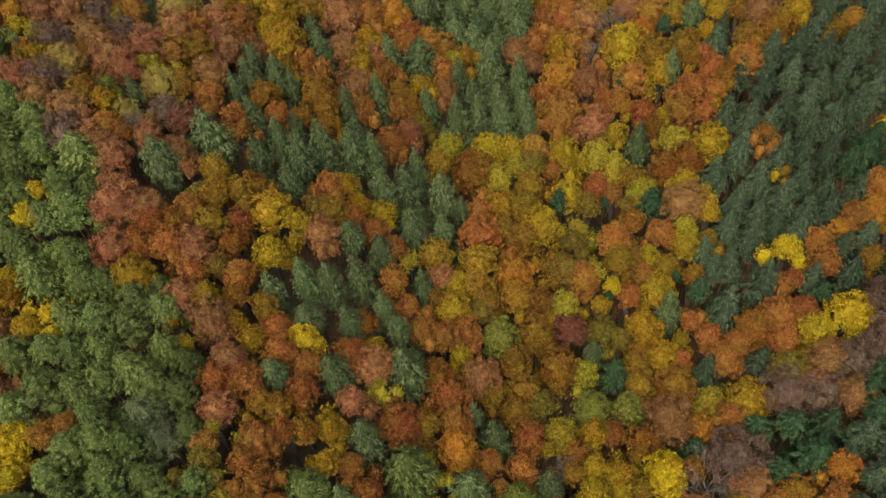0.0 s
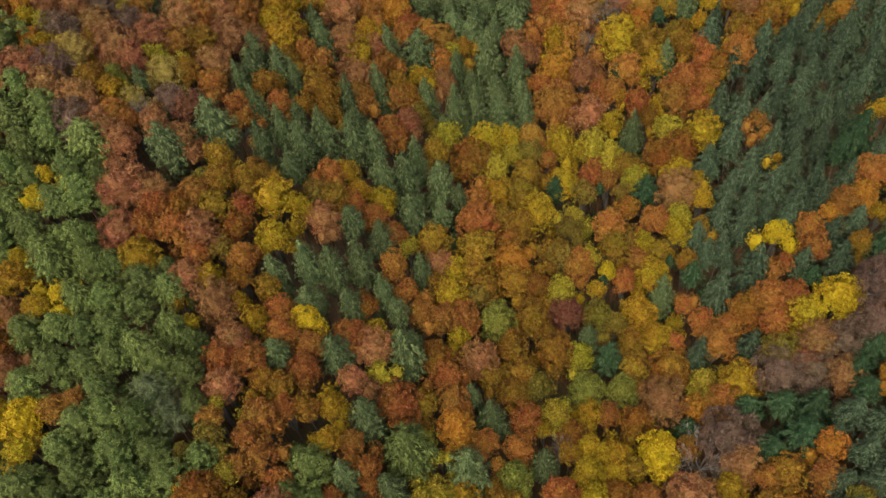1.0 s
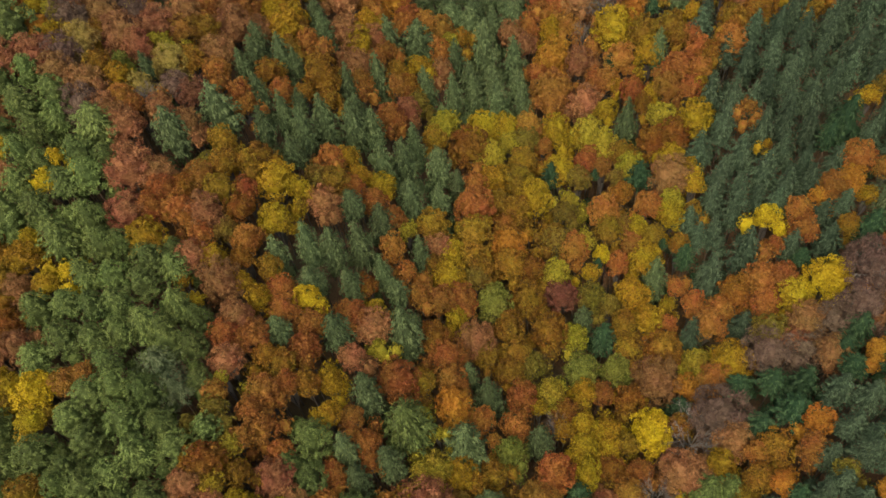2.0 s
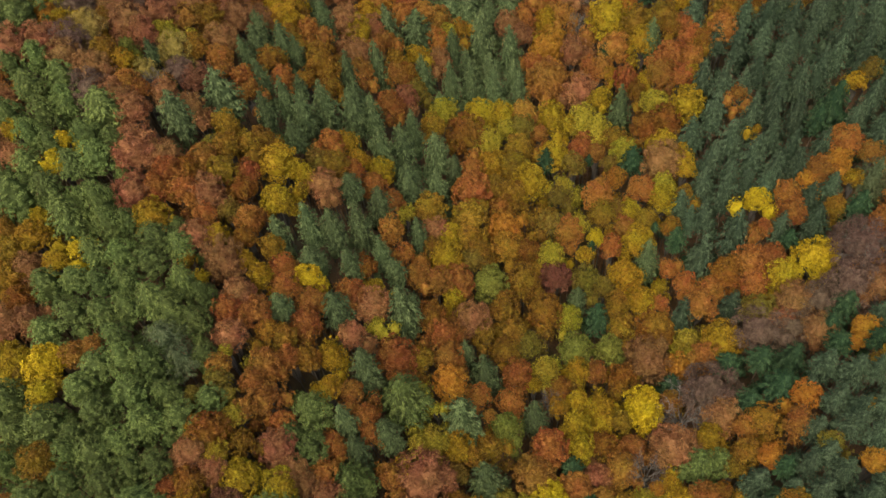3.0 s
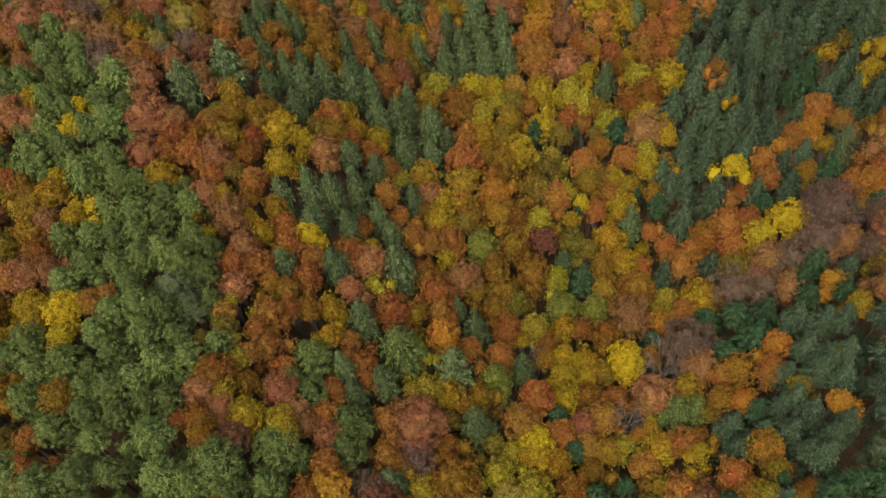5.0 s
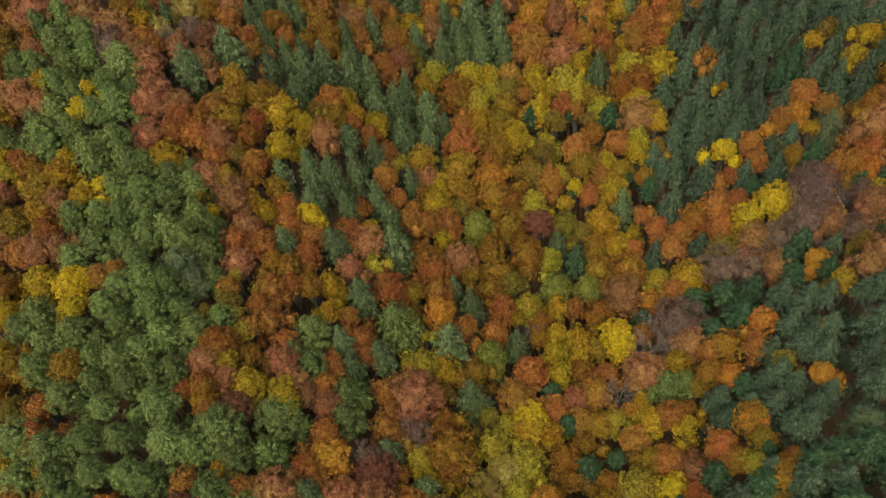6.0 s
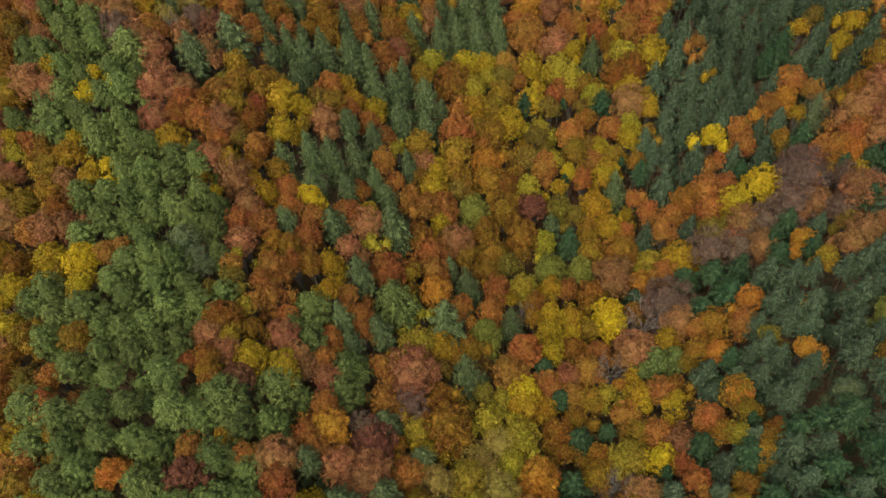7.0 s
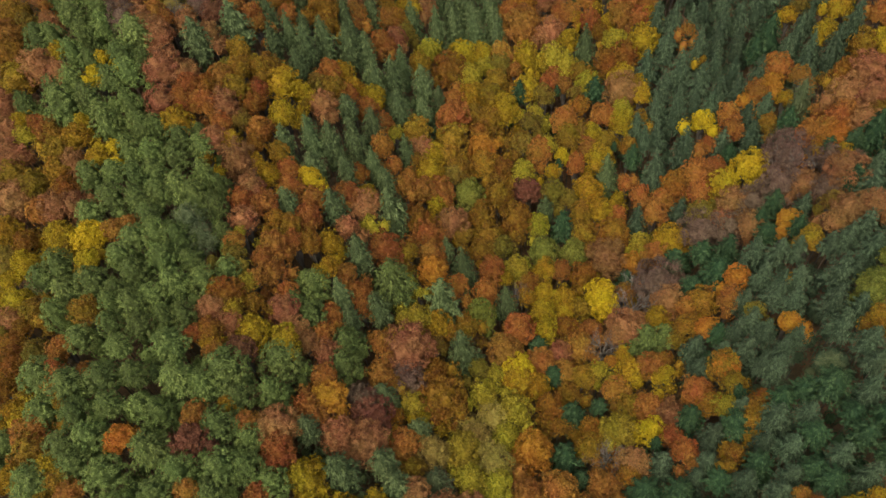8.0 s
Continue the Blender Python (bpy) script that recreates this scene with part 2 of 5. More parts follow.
def twiggy_crown(seed, clumps=52, sprigs=52, length=0.15, width=0.014, core=0.66, boughs=12):
    """A thinning crown: a haze of fine outward twigs and narrow leaves in rounded clumps, with some boughs showing."""
    rng = np.random.default_rng(seed)
    g = Gather()
    hv, hf = lump_ball(9, 14)
    g.add(hv * core * rng.uniform(0.86, 1.08, (len(hv), 1)), hf, 1)
    cd = unit(ball_points(rng, clumps, -0.5) + rng.normal(0, 0.13, (clumps, 3)))
    mids = cd * rng.uniform(0.66, 0.90, (clumps, 1))
    v, f = clump_leaves(rng, mids, cd, 0.21 * rng.uniform(0.7, 1.3, clumps), sprigs, length, width, needles=0.75, loose=0.6)
    g.add(v, f, 0)
    for d in cd[-boughs:]:
        mid = d * 0.72 + rng.normal(0, 0.06, 3)
        pv, pf = prism((0, 0, -0.8), mid, 0.020, 0.010)
        g.add(pv, pf, 2)
        for _ in range(4):
            pv, pf = prism(mid, mid + d * 0.26 + rng.normal(0, 0.13, 3), 0.008, 0.003)
            g.add(pv, pf, 2)
    return g


def bare_crown(seed, boughs=14):
    """A leafless crown of forking grey twigs."""
    rng = np.random.default_rng(seed)
    g = Gather()
    for d in ball_points(rng, boughs, -0.1):
        d = d + rng.normal(0, 0.15, 3)
        mid = d * 0.5 + (0, 0, -0.25)
        pv, pf = prism((0, 0, -0.75), mid, 0.024, 0.013)
        g.add(pv, pf, 0)
        for _ in range(6):
            q = mid + d * 0.38 + rng.normal(0, 0.20, 3)
            pv, pf = prism(mid, q, 0.012, 0.006)
            g.add(pv, pf, 0)
            for _ in range(6):
                e = q + d * 0.16 + rng.normal(0, 0.14, 3)
                pv, pf = prism(q, e, 0.007, 0.003)
                g.add(pv, pf, 0)
    return g


def cone_profile(wide_at, tip, foot):
    """The crown's half width at the height h from 0 to 1."""

    def profile(h):
        if h < wide_at:
            return foot + (1 - foot) * math.sin(h / wide_at * math.pi / 2)
        return max(0.03, 1 - ((h - wide_at) / (1 - wide_at)) ** (1 / tip)) ** 0.9

    return profile


def inner_cone(g, rng, profile, core, slot=0):
    hv, hf = lump_ball(8, 10)
    inner = []
    for d in hv:
        h = math.acos(max(-1, min(1, -d[2]))) / math.pi
        r = profile(h) * core * rng.uniform(0.85, 1.1)
        n = math.hypot(d[0], d[1]) + 1e-9
        inner.append((d[0] / n * r if d[2] < 0.999 else 0, d[1] / n * r if d[2] < 0.999 else 0, -1 + 1.9 * h))
    g.add(inner, hf, slot)


def needle_crown(seed, whorls=12, arms=10, tip=0.75, wide_at=0.28, rise=0.0, sprays=26, length=0.15, width=0.031, plate=0.20, gap=0.05, core=0.60, foot=0.6, tips=0, dead=0):
    """A conifer crown of height 2 (from -1 to 1) and radius 1: whorls of boughs, each a plate of needle sprays, round an inner cone."""
    rng = np.random.default_rng(seed)
    g = Gather()
    profile = cone_profile(wide_at, tip, foot)
    inner_cone(g, rng, profile, core)
    lean = rng.normal(0, 0.04, 2)
    at, face, along, outer = [], [], [], []
    for w in range(whorls):
        h = (w + 0.5) / whorls
        reach = profile(h)
        n = max(4, int(round(arms * (0.45 + 0.6 * reach))))
        turn = rng.uniform(0, 6.28)
        for k in range(n):
            if rng.random() < gap:
                continue
            ang = turn + (k + rng.uniform(-0.35, 0.35)) * 2 * np.pi / n
            R = max(0.12, reach * rng.uniform(0.78, 1.14))
            out = np.array([np.cos(ang), np.sin(ang), 0])
            side = np.array([-out[1], out[0], 0])
            z0 = -1 + 2 * h + rng.uniform(-0.07, 0.07)
            root = np.array([lean[0] * z0, lean[1] * z0, z0])
            end = root + out * R + (0, 0, rise * R)
            if R > 0.3:
                pv, pf = prism(root, root + (end - root) * 0.9, 0.014, 0.004)
                g.add(pv, pf, 1)
            m = max(8, int(round(sprays * (0.3 + 0.75 * R))))
            q = 1 - 0.62 * rng.random(m) ** 1.3
            s = rng.uniform(-1, 1, m)
            wide = plate * (0.35 + 0.65 * np.sin(np.clip((1.08 - q) / 0.5, 0, 1) * 1.57)) * (0.5 + 0.5 * R)
            p = root + (end - root) * q[:, None] + side * (s * wide)[:, None]
            p[:, 2] += 0.07 * R * np.sin(q * 2.6) - 0.05 * s * s + rng.normal(0, 0.018, m)
            at.append(p)
            face.append(np.array([0, 0, 1.0]) + out * 0.45 + side * (s * 0.55)[:, None] + rng.normal(0, 0.34, (m, 3)))
            along.append(out + side * (s * 0.85)[:, None] + (0, 0, rise * 0.6) + rng.normal(0, 0.22, (m, 3)))
            outer.append((q > 0.62) & (rng.random(m) < 0.36))
    at, face, along, outer = (np.concatenate(k) for k in (at, face, along, outer))
    for slot, pick in ((0, ~outer if tips else outer | True), (tips, outer)):
        if slot or not tips or pick is not outer:
            v, f = blades(rng, at[pick], face[pick], along[pick], length, width)
            g.add(v, f, slot)
        if not tips:
            break
    for k in range(dead):
        a, z = rng.uniform(0, 6.28), rng.uniform(-0.7, 0.5)
        r = profile((z + 1) / 2) * rng.uniform(0.9, 1.15)
        pv, pf = prism((0, 0, z), (r * math.cos(a), r * math.sin(a), z + 0.05), 0.020, 0.008)
        g.add(pv, pf, 1)
    return g


def pine_crown(seed, clumps=84, needles=32, tip=0.5, wide_at=0.42, foot=0.55, clump=0.20, length=0.125, width=0.026, core=0.60):
    """A broad pine crown of height 2 and radius 1: rounded clumps of upturned needle tufts on a domed cone."""
    rng = np.random.default_rng(seed)
    g = Gather()
    profile = cone_profile(wide_at, tip, foot)
    inner_cone(g, rng, profile, core)
    h = 1 - (np.arange(clumps) + 0.5) / clumps * 0.92
    h = 1 - (1 - h) ** 0.8
    ang = np.arange(clumps) * 2.399963 + rng.uniform(-0.35, 0.35, clumps)
    r = np.array([profile(k) for k in h]) * rng.uniform(0.74, 0.98, clumps)
    outs = np.stack([np.cos(ang), np.sin(ang), 0.15 + 0.8 * h], -1)
    mids = np.stack([r * np.cos(ang), r * np.sin(ang), -1 + 1.88 * h + rng.uniform(-0.05, 0.05, clumps)], -1)
    v, f = clump_leaves(rng, mids, unit(outs), clump * rng.uniform(0.7, 1.25, clumps), needles, length, width, flat=0.55, needles=0.7, loose=0.38)
    g.add(v, f, 0)
    return g


def trunk_mesh(name, mat, seed, limbs):
    """A tapered trunk, 1 high and about 1 thick at the foot, with a flared base and limb stubs."""
    rng = np.random.default_rng(seed)
    g = Gather()
    sides, rings = 8, [(-0.06, 1.5), (0.02, 1.15), (0.10, 0.92), (0.4, 0.75), (0.7, 0.5), (1.0, 0.16)]
    lean = rng.normal(0, 0.25, 2)
    verts, faces = [], []
    for h, r in rings:
        for k in range(sides):
            a = k * 2 * np.pi / sides
            rr = 0.5 * r * (1 + 0.12 * math.sin(3 * a + 1))
            verts.append((rr * math.cos(a) + lean[0] * h, rr * math.sin(a) + lean[1] * h, h))
    for j in range(len(rings) - 1):
        for k in range(sides):
            faces.append((j * sides + k, j * sides + (k + 1) % sides, (j + 1) * sides + (k + 1) % sides, (j + 1) * sides + k))
    faces.append(tuple((len(rings) - 1) * sides + k for k in range(sides)))
    g.add(verts, faces, 0)
    for k in range(limbs):
        a, h = k * 2.4 + rng.uniform(0, 0.6), rng.uniform(0.5, 0.85)
        pv, pf = prism((lean[0] * h, lean[1] * h, h), (math.cos(a) * 4.0, math.sin(a) * 4.0, h + 0.16), 0.22, 0.07, 4)
        g.add(pv, pf, 0)
    return g.mesh(name, [mat])


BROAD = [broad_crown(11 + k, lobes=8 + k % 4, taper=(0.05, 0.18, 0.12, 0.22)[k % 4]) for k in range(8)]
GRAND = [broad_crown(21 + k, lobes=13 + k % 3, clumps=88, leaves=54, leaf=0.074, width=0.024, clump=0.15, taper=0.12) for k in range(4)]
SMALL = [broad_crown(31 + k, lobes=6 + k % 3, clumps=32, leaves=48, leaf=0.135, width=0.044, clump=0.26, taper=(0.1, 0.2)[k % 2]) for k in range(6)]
THINNING = [twiggy_crown(41 + k, width=0.020) for k in range(4)]
SPARSE = [twiggy_crown(51 + k, clumps=58, sprigs=56, width=0.011, length=0.16, core=0.52, boughs=20) for k in range(4)]
PINES = [needle_crown(71 + k, whorls=11, arms=11, tip=0.56 + 0.05 * (k % 3), wide_at=0.36, rise=0.10, gap=0.06, foot=0.55) for k in range(4)]
PUFFS = [pine_crown(61 + k, clump=(0.20, 0.22)[k % 2]) for k in range(4)]
CONES = [needle_crown(171 + k, whorls=13, arms=10, tip=0.60 + 0.07 * (k % 3), wide_at=0.30, rise=(0.10, 0.0)[k % 2], length=0.13, width=0.026, foot=0.7, dead=(0, 2)[k % 2]) for k in range(6)]
SPRUCES = [needle_crown(91 + k, whorls=13, arms=9, tip=0.78, wide_at=0.22, rise=-0.05, length=0.135, width=0.028, core=0.52) for k in range(5)]
FIRS = [needle_crown(111 + k, whorls=8, arms=9, tip=0.60, wide_at=0.32, rise=-0.16, sprays=30, length=0.16, width=0.034, plate=0.17, core=0.58, tips=2) for k in range(4)]
THIN = [needle_crown(131 + k, whorls=12, tip=0.6, wide_at=0.35, rise=0.06, sprays=16, length=0.12, width=0.02, gap=0.15, core=0.35, dead=14) for k in range(2)]
BARE = [bare_crown(151 + k) for k in range(3)]
TRUNKS = [trunk_mesh("trunk", BARK, 3 + k, 5) for k in range(3)]
POLES = [trunk_mesh("trunk", PINE_BARK, 13 + k, 0) for k in range(2)]

# kind: name, crown shapes, label
KINDS = {
    "U": ("pine_tree", (PINES, PUFFS, PUFFS), "dull green pine with a broad billowing crown of needles"),
    "Q": ("pine_tree", (CONES, PINES), "grey-green pine among rust-coloured beeches"),
    "S": ("spruce_tree", (SPRUCES,), "grey-green slender spruce with drooping needle branches on the slope"),
    "F": ("fir_tree", (FIRS,), "dark blue-green fir with paler branch tips"),
    "L": ("larch_tree", (THIN,), "pale grey-green thin conifer with bare branches showing"),
    "o": ("hornbeam_tree", (BROAD,), "golden orange broad-leaved tree in full autumn colour"),
    "g": ("hornbeam_tree", (BROAD,), "olive gold broad-leaved tree with a domed crown"),
    "r": ("beech_tree", (BROAD,), "rust orange beech with a dense autumn crown"),
    "R": ("beech_tree", (BROAD,), "bright orange beech with a full autumn crown"),
    "b": ("beech_tree", (THINNING,), "copper brown beech with thinning leaves"),
    "m": ("beech_tree", (SPARSE,), "mauve brown beech, nearly bare, with fine twigs"),
    "M": ("beech_tree", (BROAD,), "dark maroon beech with a round crown"),
    "t": ("birch_tree", (SPARSE,), "pale tan tree with sparse faded leaves"),
    "y": ("maple_tree", (BROAD,), "golden yellow maple among rust-coloured trees"),
    "Y": ("maple_tree", (BROAD,), "bright yellow maple with a full round crown"),
    "l": ("linden_tree", (BROAD,), "lime yellow linden with a bushy crown"),
    "v": ("linden_tree", (BROAD,), "olive green broad-leaved tree still in leaf"),
    "w": ("bare_tree", (BARE,), "leafless grey tree with bare forking twigs"),
}
FORMS = {id(k): [g.mesh("crown", [BARK]) for g in k] for k in (BROAD, GRAND, SMALL, THINNING, SPARSE, PINES, PUFFS, CONES, SPRUCES, FIRS, THIN, BARE)}


def dressed(forms, mats):
    """Copies of crown meshes in a kind's own materials."""
    made = []
    for me in forms:
        me = me.copy()
        me.materials.clear()
        for m in mats:
            me.materials.append(m)
        made.append(me)
    return made


SHAPES = {}
for key, (_, crowns, _) in KINDS.items():
    leafy = MATS["P" if key == "U" else "r" if key == "w" else key]
    # gold, yellow, lime and olive hulls: brown in place of the shade inside the crown
    wood_and_hull = GREY_TWIG if key in "Lmtw" else leafy if key in "rRbM" else TWIG_AND_SHADE
    mats = [GREY_TWIG] if key == "w" else [leafy, leafy if key in "mt" else wood_and_hull, FIR_TIPS if key == "F" else wood_and_hull]
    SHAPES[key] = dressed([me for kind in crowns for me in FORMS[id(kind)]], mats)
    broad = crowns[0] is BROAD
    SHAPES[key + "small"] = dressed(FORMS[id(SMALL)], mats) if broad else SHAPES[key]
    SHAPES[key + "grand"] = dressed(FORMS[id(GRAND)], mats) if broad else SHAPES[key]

dice = random.Random(5)
PLANTED = []


def plant(key, x, y, z, wide, tall):
    """One tree whose crown has its middle at (x, y, z) and is so many metres wide and tall."""
    kind, _, label = KINDS[key]
    needled = key in "UQSFL"
    half, up = 0.5 * wide, 0.5 * tall
    foot = float(ground_z(x, y))
    z = max(z, foot + up + 0.6)
    size = "large " if wide > 9 else "small " if wide < 4.4 else ""
    root = tagged(new(kind), size + label, "tree", "trees of the forest")
    root.location = (x, y, foot)
    stem = new("trunk", dice.choice(POLES if needled else TRUNKS))
    stem.parent = root
    thick = 0.03 * wide + 0.08
    stem.scale = (thick, thick, z - foot + up * (0.85 if needled else 0.1))
    crown = new("crown", dice.choice(SHAPES[key + ("grand" if wide > 8 else "" if wide > 5 else "small")]))
    crown.parent = root
    crown.location = (0, 0, z - foot)
    crown.rotation_euler = (0, 0, dice.uniform(0, 6.28))
    crown.scale = (half, half * dice.uniform(0.92, 1.08), up)
    PLANTED.append((key, x, y, z, half))


# ---- the trees ----
# trees begin
plant("F", 46.5, -1.5, 17.3, 6.7, 9.8)
plant("F", 42, 0, 14.2, 6.2, 8.2)
plant("F", 61.9, 0.5, 27.1, 6.3, 6.3)
plant("F", 72, 3, 31.3, 6, 7.8)
plant("F", 60.5, 3.3, 25.2, 5.8, 6.2)
plant("F", 39, 4.4, 12.8, 7.1, 7.1)
plant("F", 46, 5.2, 16, 5.8, 5.8)
plant("F", 32.8, 5.6, 10.1, 7.3, 7.3)
plant("F", 53, 6.9, 19.5, 5.9, 5.9)
plant("F", 69, 7.4, 29.6, 6.4, 6.4)
plant("F", 21.1, 9.3, 8, 4, 6.4)
plant("F", 62.6, 9.8, 24.7, 6.7, 6.7)
plant("F", 73.5, 10.5, 30.5, 6, 8.3)
plant("F", 68.8, 11.9, 28.4, 5.5, 5.5)
plant("F", 18.2, 14.1, 6.8, 7.4, 11.9)
plant("F", 37, 16, 8.8, 3.3, 5.3)
plant("F", 51.6, 16.2, 16.6, 7, 7)
plant("F", 59.9, 18.8, 21.4, 5.9, 5.9)
plant("F", 67.8, 18.9, 26.6, 8.7, 8.7)
plant("F", 63.6, 19.4, 23.7, 5.9, 5.9)
plant("F", 44.2, 20, 11.7, 6.6, 9.7)
plant("F", 53.5, 23.2, 16, 4.6, 6.3)
plant("F", 20.9, 24.3, 5.3, 7.5, 12)
plant("F", 26.9, 26.5, 5.3, 4.3, 4.3)
plant("F", 50.2, 31.7, 14.7, 4.7, 4.7)
plant("F", 17.2, 34.3, 6.1, 4.9, 4.9)
plant("F", 17.7, 34.4, 6, 5.8, 5.8)
plant("F", 52.7, 37, 16.2, 4.8, 7.5)
plant("F", 14.7, 41.6, 7.4, 5.2, 5.2)
plant("F", 50.6, 51.3, 13.5, 7.2, 7.2)
plant("F", 56.5, 53.2, 16.6, 8.3, 8.3)
plant("F", 72.5, 56.8, 26.7, 4.9, 6.5)
plant("F", 59.4, 58.4, 17.4, 6.7, 10.7)
plant("F", 67.3, 58.8, 22.6, 6, 6)
plant("F", 37.5, 58.9, 7.7, 4.7, 4.7)
plant("F", 54.9, 60.3, 14.5, 7.1, 8)
plant("F", 48.9, 61.1, 11.3, 6.5, 6.8)
plant("F", 67.2, 63.4, 21.8, 5.7, 6.9)
plant("F", 84.4, 64.3, 33.5, 6.6, 6.6)
plant("F", 70.5, 66.6, 23.7, 6.4, 8.5)
plant("F", 87.5, 74.1, 34.6, 5.7, 7)
plant("F", 23.5, 74.3, 10.8, 6.9, 11.1)
plant("F", 91.2, 74.5, 37, 7.6, 11.6)
plant("F", 83.4, 75.9, 32.1, 4.2, 4.2)
plant("F", 64.8, 84.3, 22.8, 4.5, 6.2)
plant("F", 77.4, 86.2, 29.9, 6.4, 10.3)
plant("F", 23.5, 88.8, 18, 2.3, 3.6)
plant("F", 42.5, 89.3, 18.5, 5.3, 8.5)
plant("F", 38, 92, 19.7, 2.3, 3.6)
plant("F", 73.6, 106.7, 35.9, 5.7, 9.1)
plant("F", 34.9, 108, 25.5, 6.7, 8.2)
plant("F", 76.8, 108.7, 38.2, 8.1, 13)
plant("F", 25, 109.6, 24.6, 2.4, 3.8)
plant("F", 15.1, 110.7, 24.4, 5.4, 7.5)
plant("F", 32.2, 140.4, 32.2, 3.5, 4.9)
plant("F", 43.6, 151.7, 39.6, 4.1, 4.6)
plant("L", -7.9, 6.6, 15.5, 7, 7)
plant("L", 68.9, 23.4, 25.8, 5.9, 5.9)
plant("L", -52.5, 47.1, 46.7, 7, 7.6)
plant("L", -55.3, 50.7, 48.5, 8, 8)
plant("L", 81.6, 92, 32.4, 7.8, 11.7)
plant("M", -48.3, 6, 40.6, 7.3, 7.6)
plant("M", -20.7, 18.5, 21.6, 10.4, 10.9)
plant("M", -43.1, 25.1, 38.5, 6.4, 6.7)
plant("M", 15.2, 82.8, 14.7, 8.7, 9.1)
plant("M", -57.2, 105.1, 59.6, 7.3, 7.7)
plant("Q", -15, 4.3, 20.7, 6.2, 9.4)
plant("Q", -24.5, 4.7, 26.4, 7.5, 16.2)
plant("Q", -17.8, 8.5, 21.5, 6.3, 9.5)
plant("Q", -30.8, 12.1, 30.3, 6.2, 9.3)
plant("Q", -11.5, 17.3, 16.2, 5.8, 8.7)
plant("Q", -18.4, 23.4, 20.6, 5.8, 8.8)
plant("Q", -2.5, 36.8, 12.8, 8, 19.1)
plant("Q", -25, 38.2, 27.3, 5, 9.8)
plant("Q", -19.9, 41.8, 24.3, 6.2, 14)
plant("Q", -27, 42.6, 29.7, 5.9, 12.6)
plant("Q", -6.6, 47.6, 16.7, 8.6, 20.7)
plant("Q", 8, 51.2, 10.1, 6.2, 14.8)
plant("Q", -24.1, 53.2, 29, 6.4, 15.3)
plant("Q", -1.7, 58.8, 15.3, 6.7, 16)
plant("Q", -38.9, 61.3, 40.4, 5.4, 8.3)
plant("Q", -5.5, 62.8, 17.9, 3.8, 9.2)
plant("Q", -29.7, 64, 34.2, 6.7, 11.1)
plant("Q", -17.7, 67.5, 26.3, 8, 19.2)
plant("Q", -34.5, 72.8, 39.3, 5.7, 8.5)
plant("Q", -27.5, 74.4, 34.7, 5.6, 11.3)
plant("Q", -19.2, 75.9, 29, 5.3, 10.1)
plant("Q", -40.1, 76, 43.9, 4.7, 11.3)
plant("Q", 19.4, 77.5, 12.4, 4.6, 11.1)
plant("Q", -21.8, 79, 31.6, 5.3, 12.7)
plant("Q", -35, 79.6, 41.3, 6, 14.4)
plant("Q", -30.8, 80.4, 38.5, 5.9, 14.1)
plant("Q", -26.3, 83.5, 35.8, 6.2, 15)
plant("Q", 35.6, 85.7, 15.6, 6.5, 15.6)
plant("Q", -14.7, 86.2, 27.8, 5.8, 13.9)
plant("Q", -22.5, 91, 34.4, 6.7, 10.1)
plant("Q", -28, 91.6, 38.9, 6.1, 9.2)
plant("Q", -58.6, 94.1, 59.9, 7.4, 12.8)
plant("Q", -39, 98.9, 48.3, 5.1, 9.2)
plant("Q", -16.9, 99.7, 31.2, 7.5, 11.3)
plant("Q", -10.8, 101.8, 27.8, 5.6, 8.4)
plant("Q", -44.2, 102.1, 52.3, 5, 11.9)
plant("Q", -52.1, 102.2, 57.2, 8.7, 15)
plant("Q", -37.7, 105.7, 47.7, 6.4, 13.7)
plant("Q", -22.6, 106, 35.8, 6, 14.4)
plant("Q", -41.4, 107.9, 50.5, 5.7, 12.4)
plant("Q", -6.7, 108, 26.8, 4.3, 7.3)
plant("Q", -18.3, 108.5, 33, 6.7, 16)
plant("Q", -65.5, 108.6, 64.6, 3.3, 7.3)
plant("Q", -10.7, 110.3, 28.7, 7.1, 14.3)
plant("Q", -94.7, 110.4, 73.2, 6.2, 10.5)
plant("Q", -34.4, 111.4, 45.3, 7.2, 14)
plant("Q", -46.4, 111.7, 53.8, 4.7, 10.7)
plant("Q", -28.7, 112.5, 40.9, 6.8, 16.3)
plant("Q", -39.2, 113.4, 48.9, 4.1, 7.7)
plant("Q", -24.8, 114.3, 38.1, 5.9, 14.1)
plant("Q", -16.2, 115, 32.2, 6, 14.1)
plant("Q", -50.6, 118.3, 56, 4.3, 8.9)
plant("Q", -28.5, 118.5, 39.9, 6.7, 11.6)
plant("Q", 33.8, 122.6, 28.1, 6.7, 15.2)
plant("Q", -49.5, 124.5, 53.9, 6.2, 10.3)
plant("Q", -30.5, 124.7, 42.8, 6.2, 13.8)
plant("Q", -41.1, 125.1, 50, 4, 9.2)
plant("Q", -44.2, 126.6, 51.9, 6.8, 10.8)
plant("Q", -49.5, 129.5, 55, 5, 7.8)
plant("Q", -24.5, 131.9, 39.2, 6.5, 15.5)
plant("Q", -7.1, 133.5, 30, 6.7, 16.1)
plant("Q", -13.8, 134, 32.9, 5.8, 13.9)
plant("Q", 10.1, 134.2, 26.9, 6.2, 11.1)
plant("Q", 3.7, 134.8, 27.5, 6.8, 12.6)
plant("Q", -2.1, 135.2, 28.7, 5.9, 14.1)
plant("Q", -69.6, 135.7, 65.5, 3.8, 5.7)
plant("Q", 43.3, 139.1, 35.7, 5.1, 12.3)
plant("Q", 9, 139.5, 27.1, 6.4, 10.9)
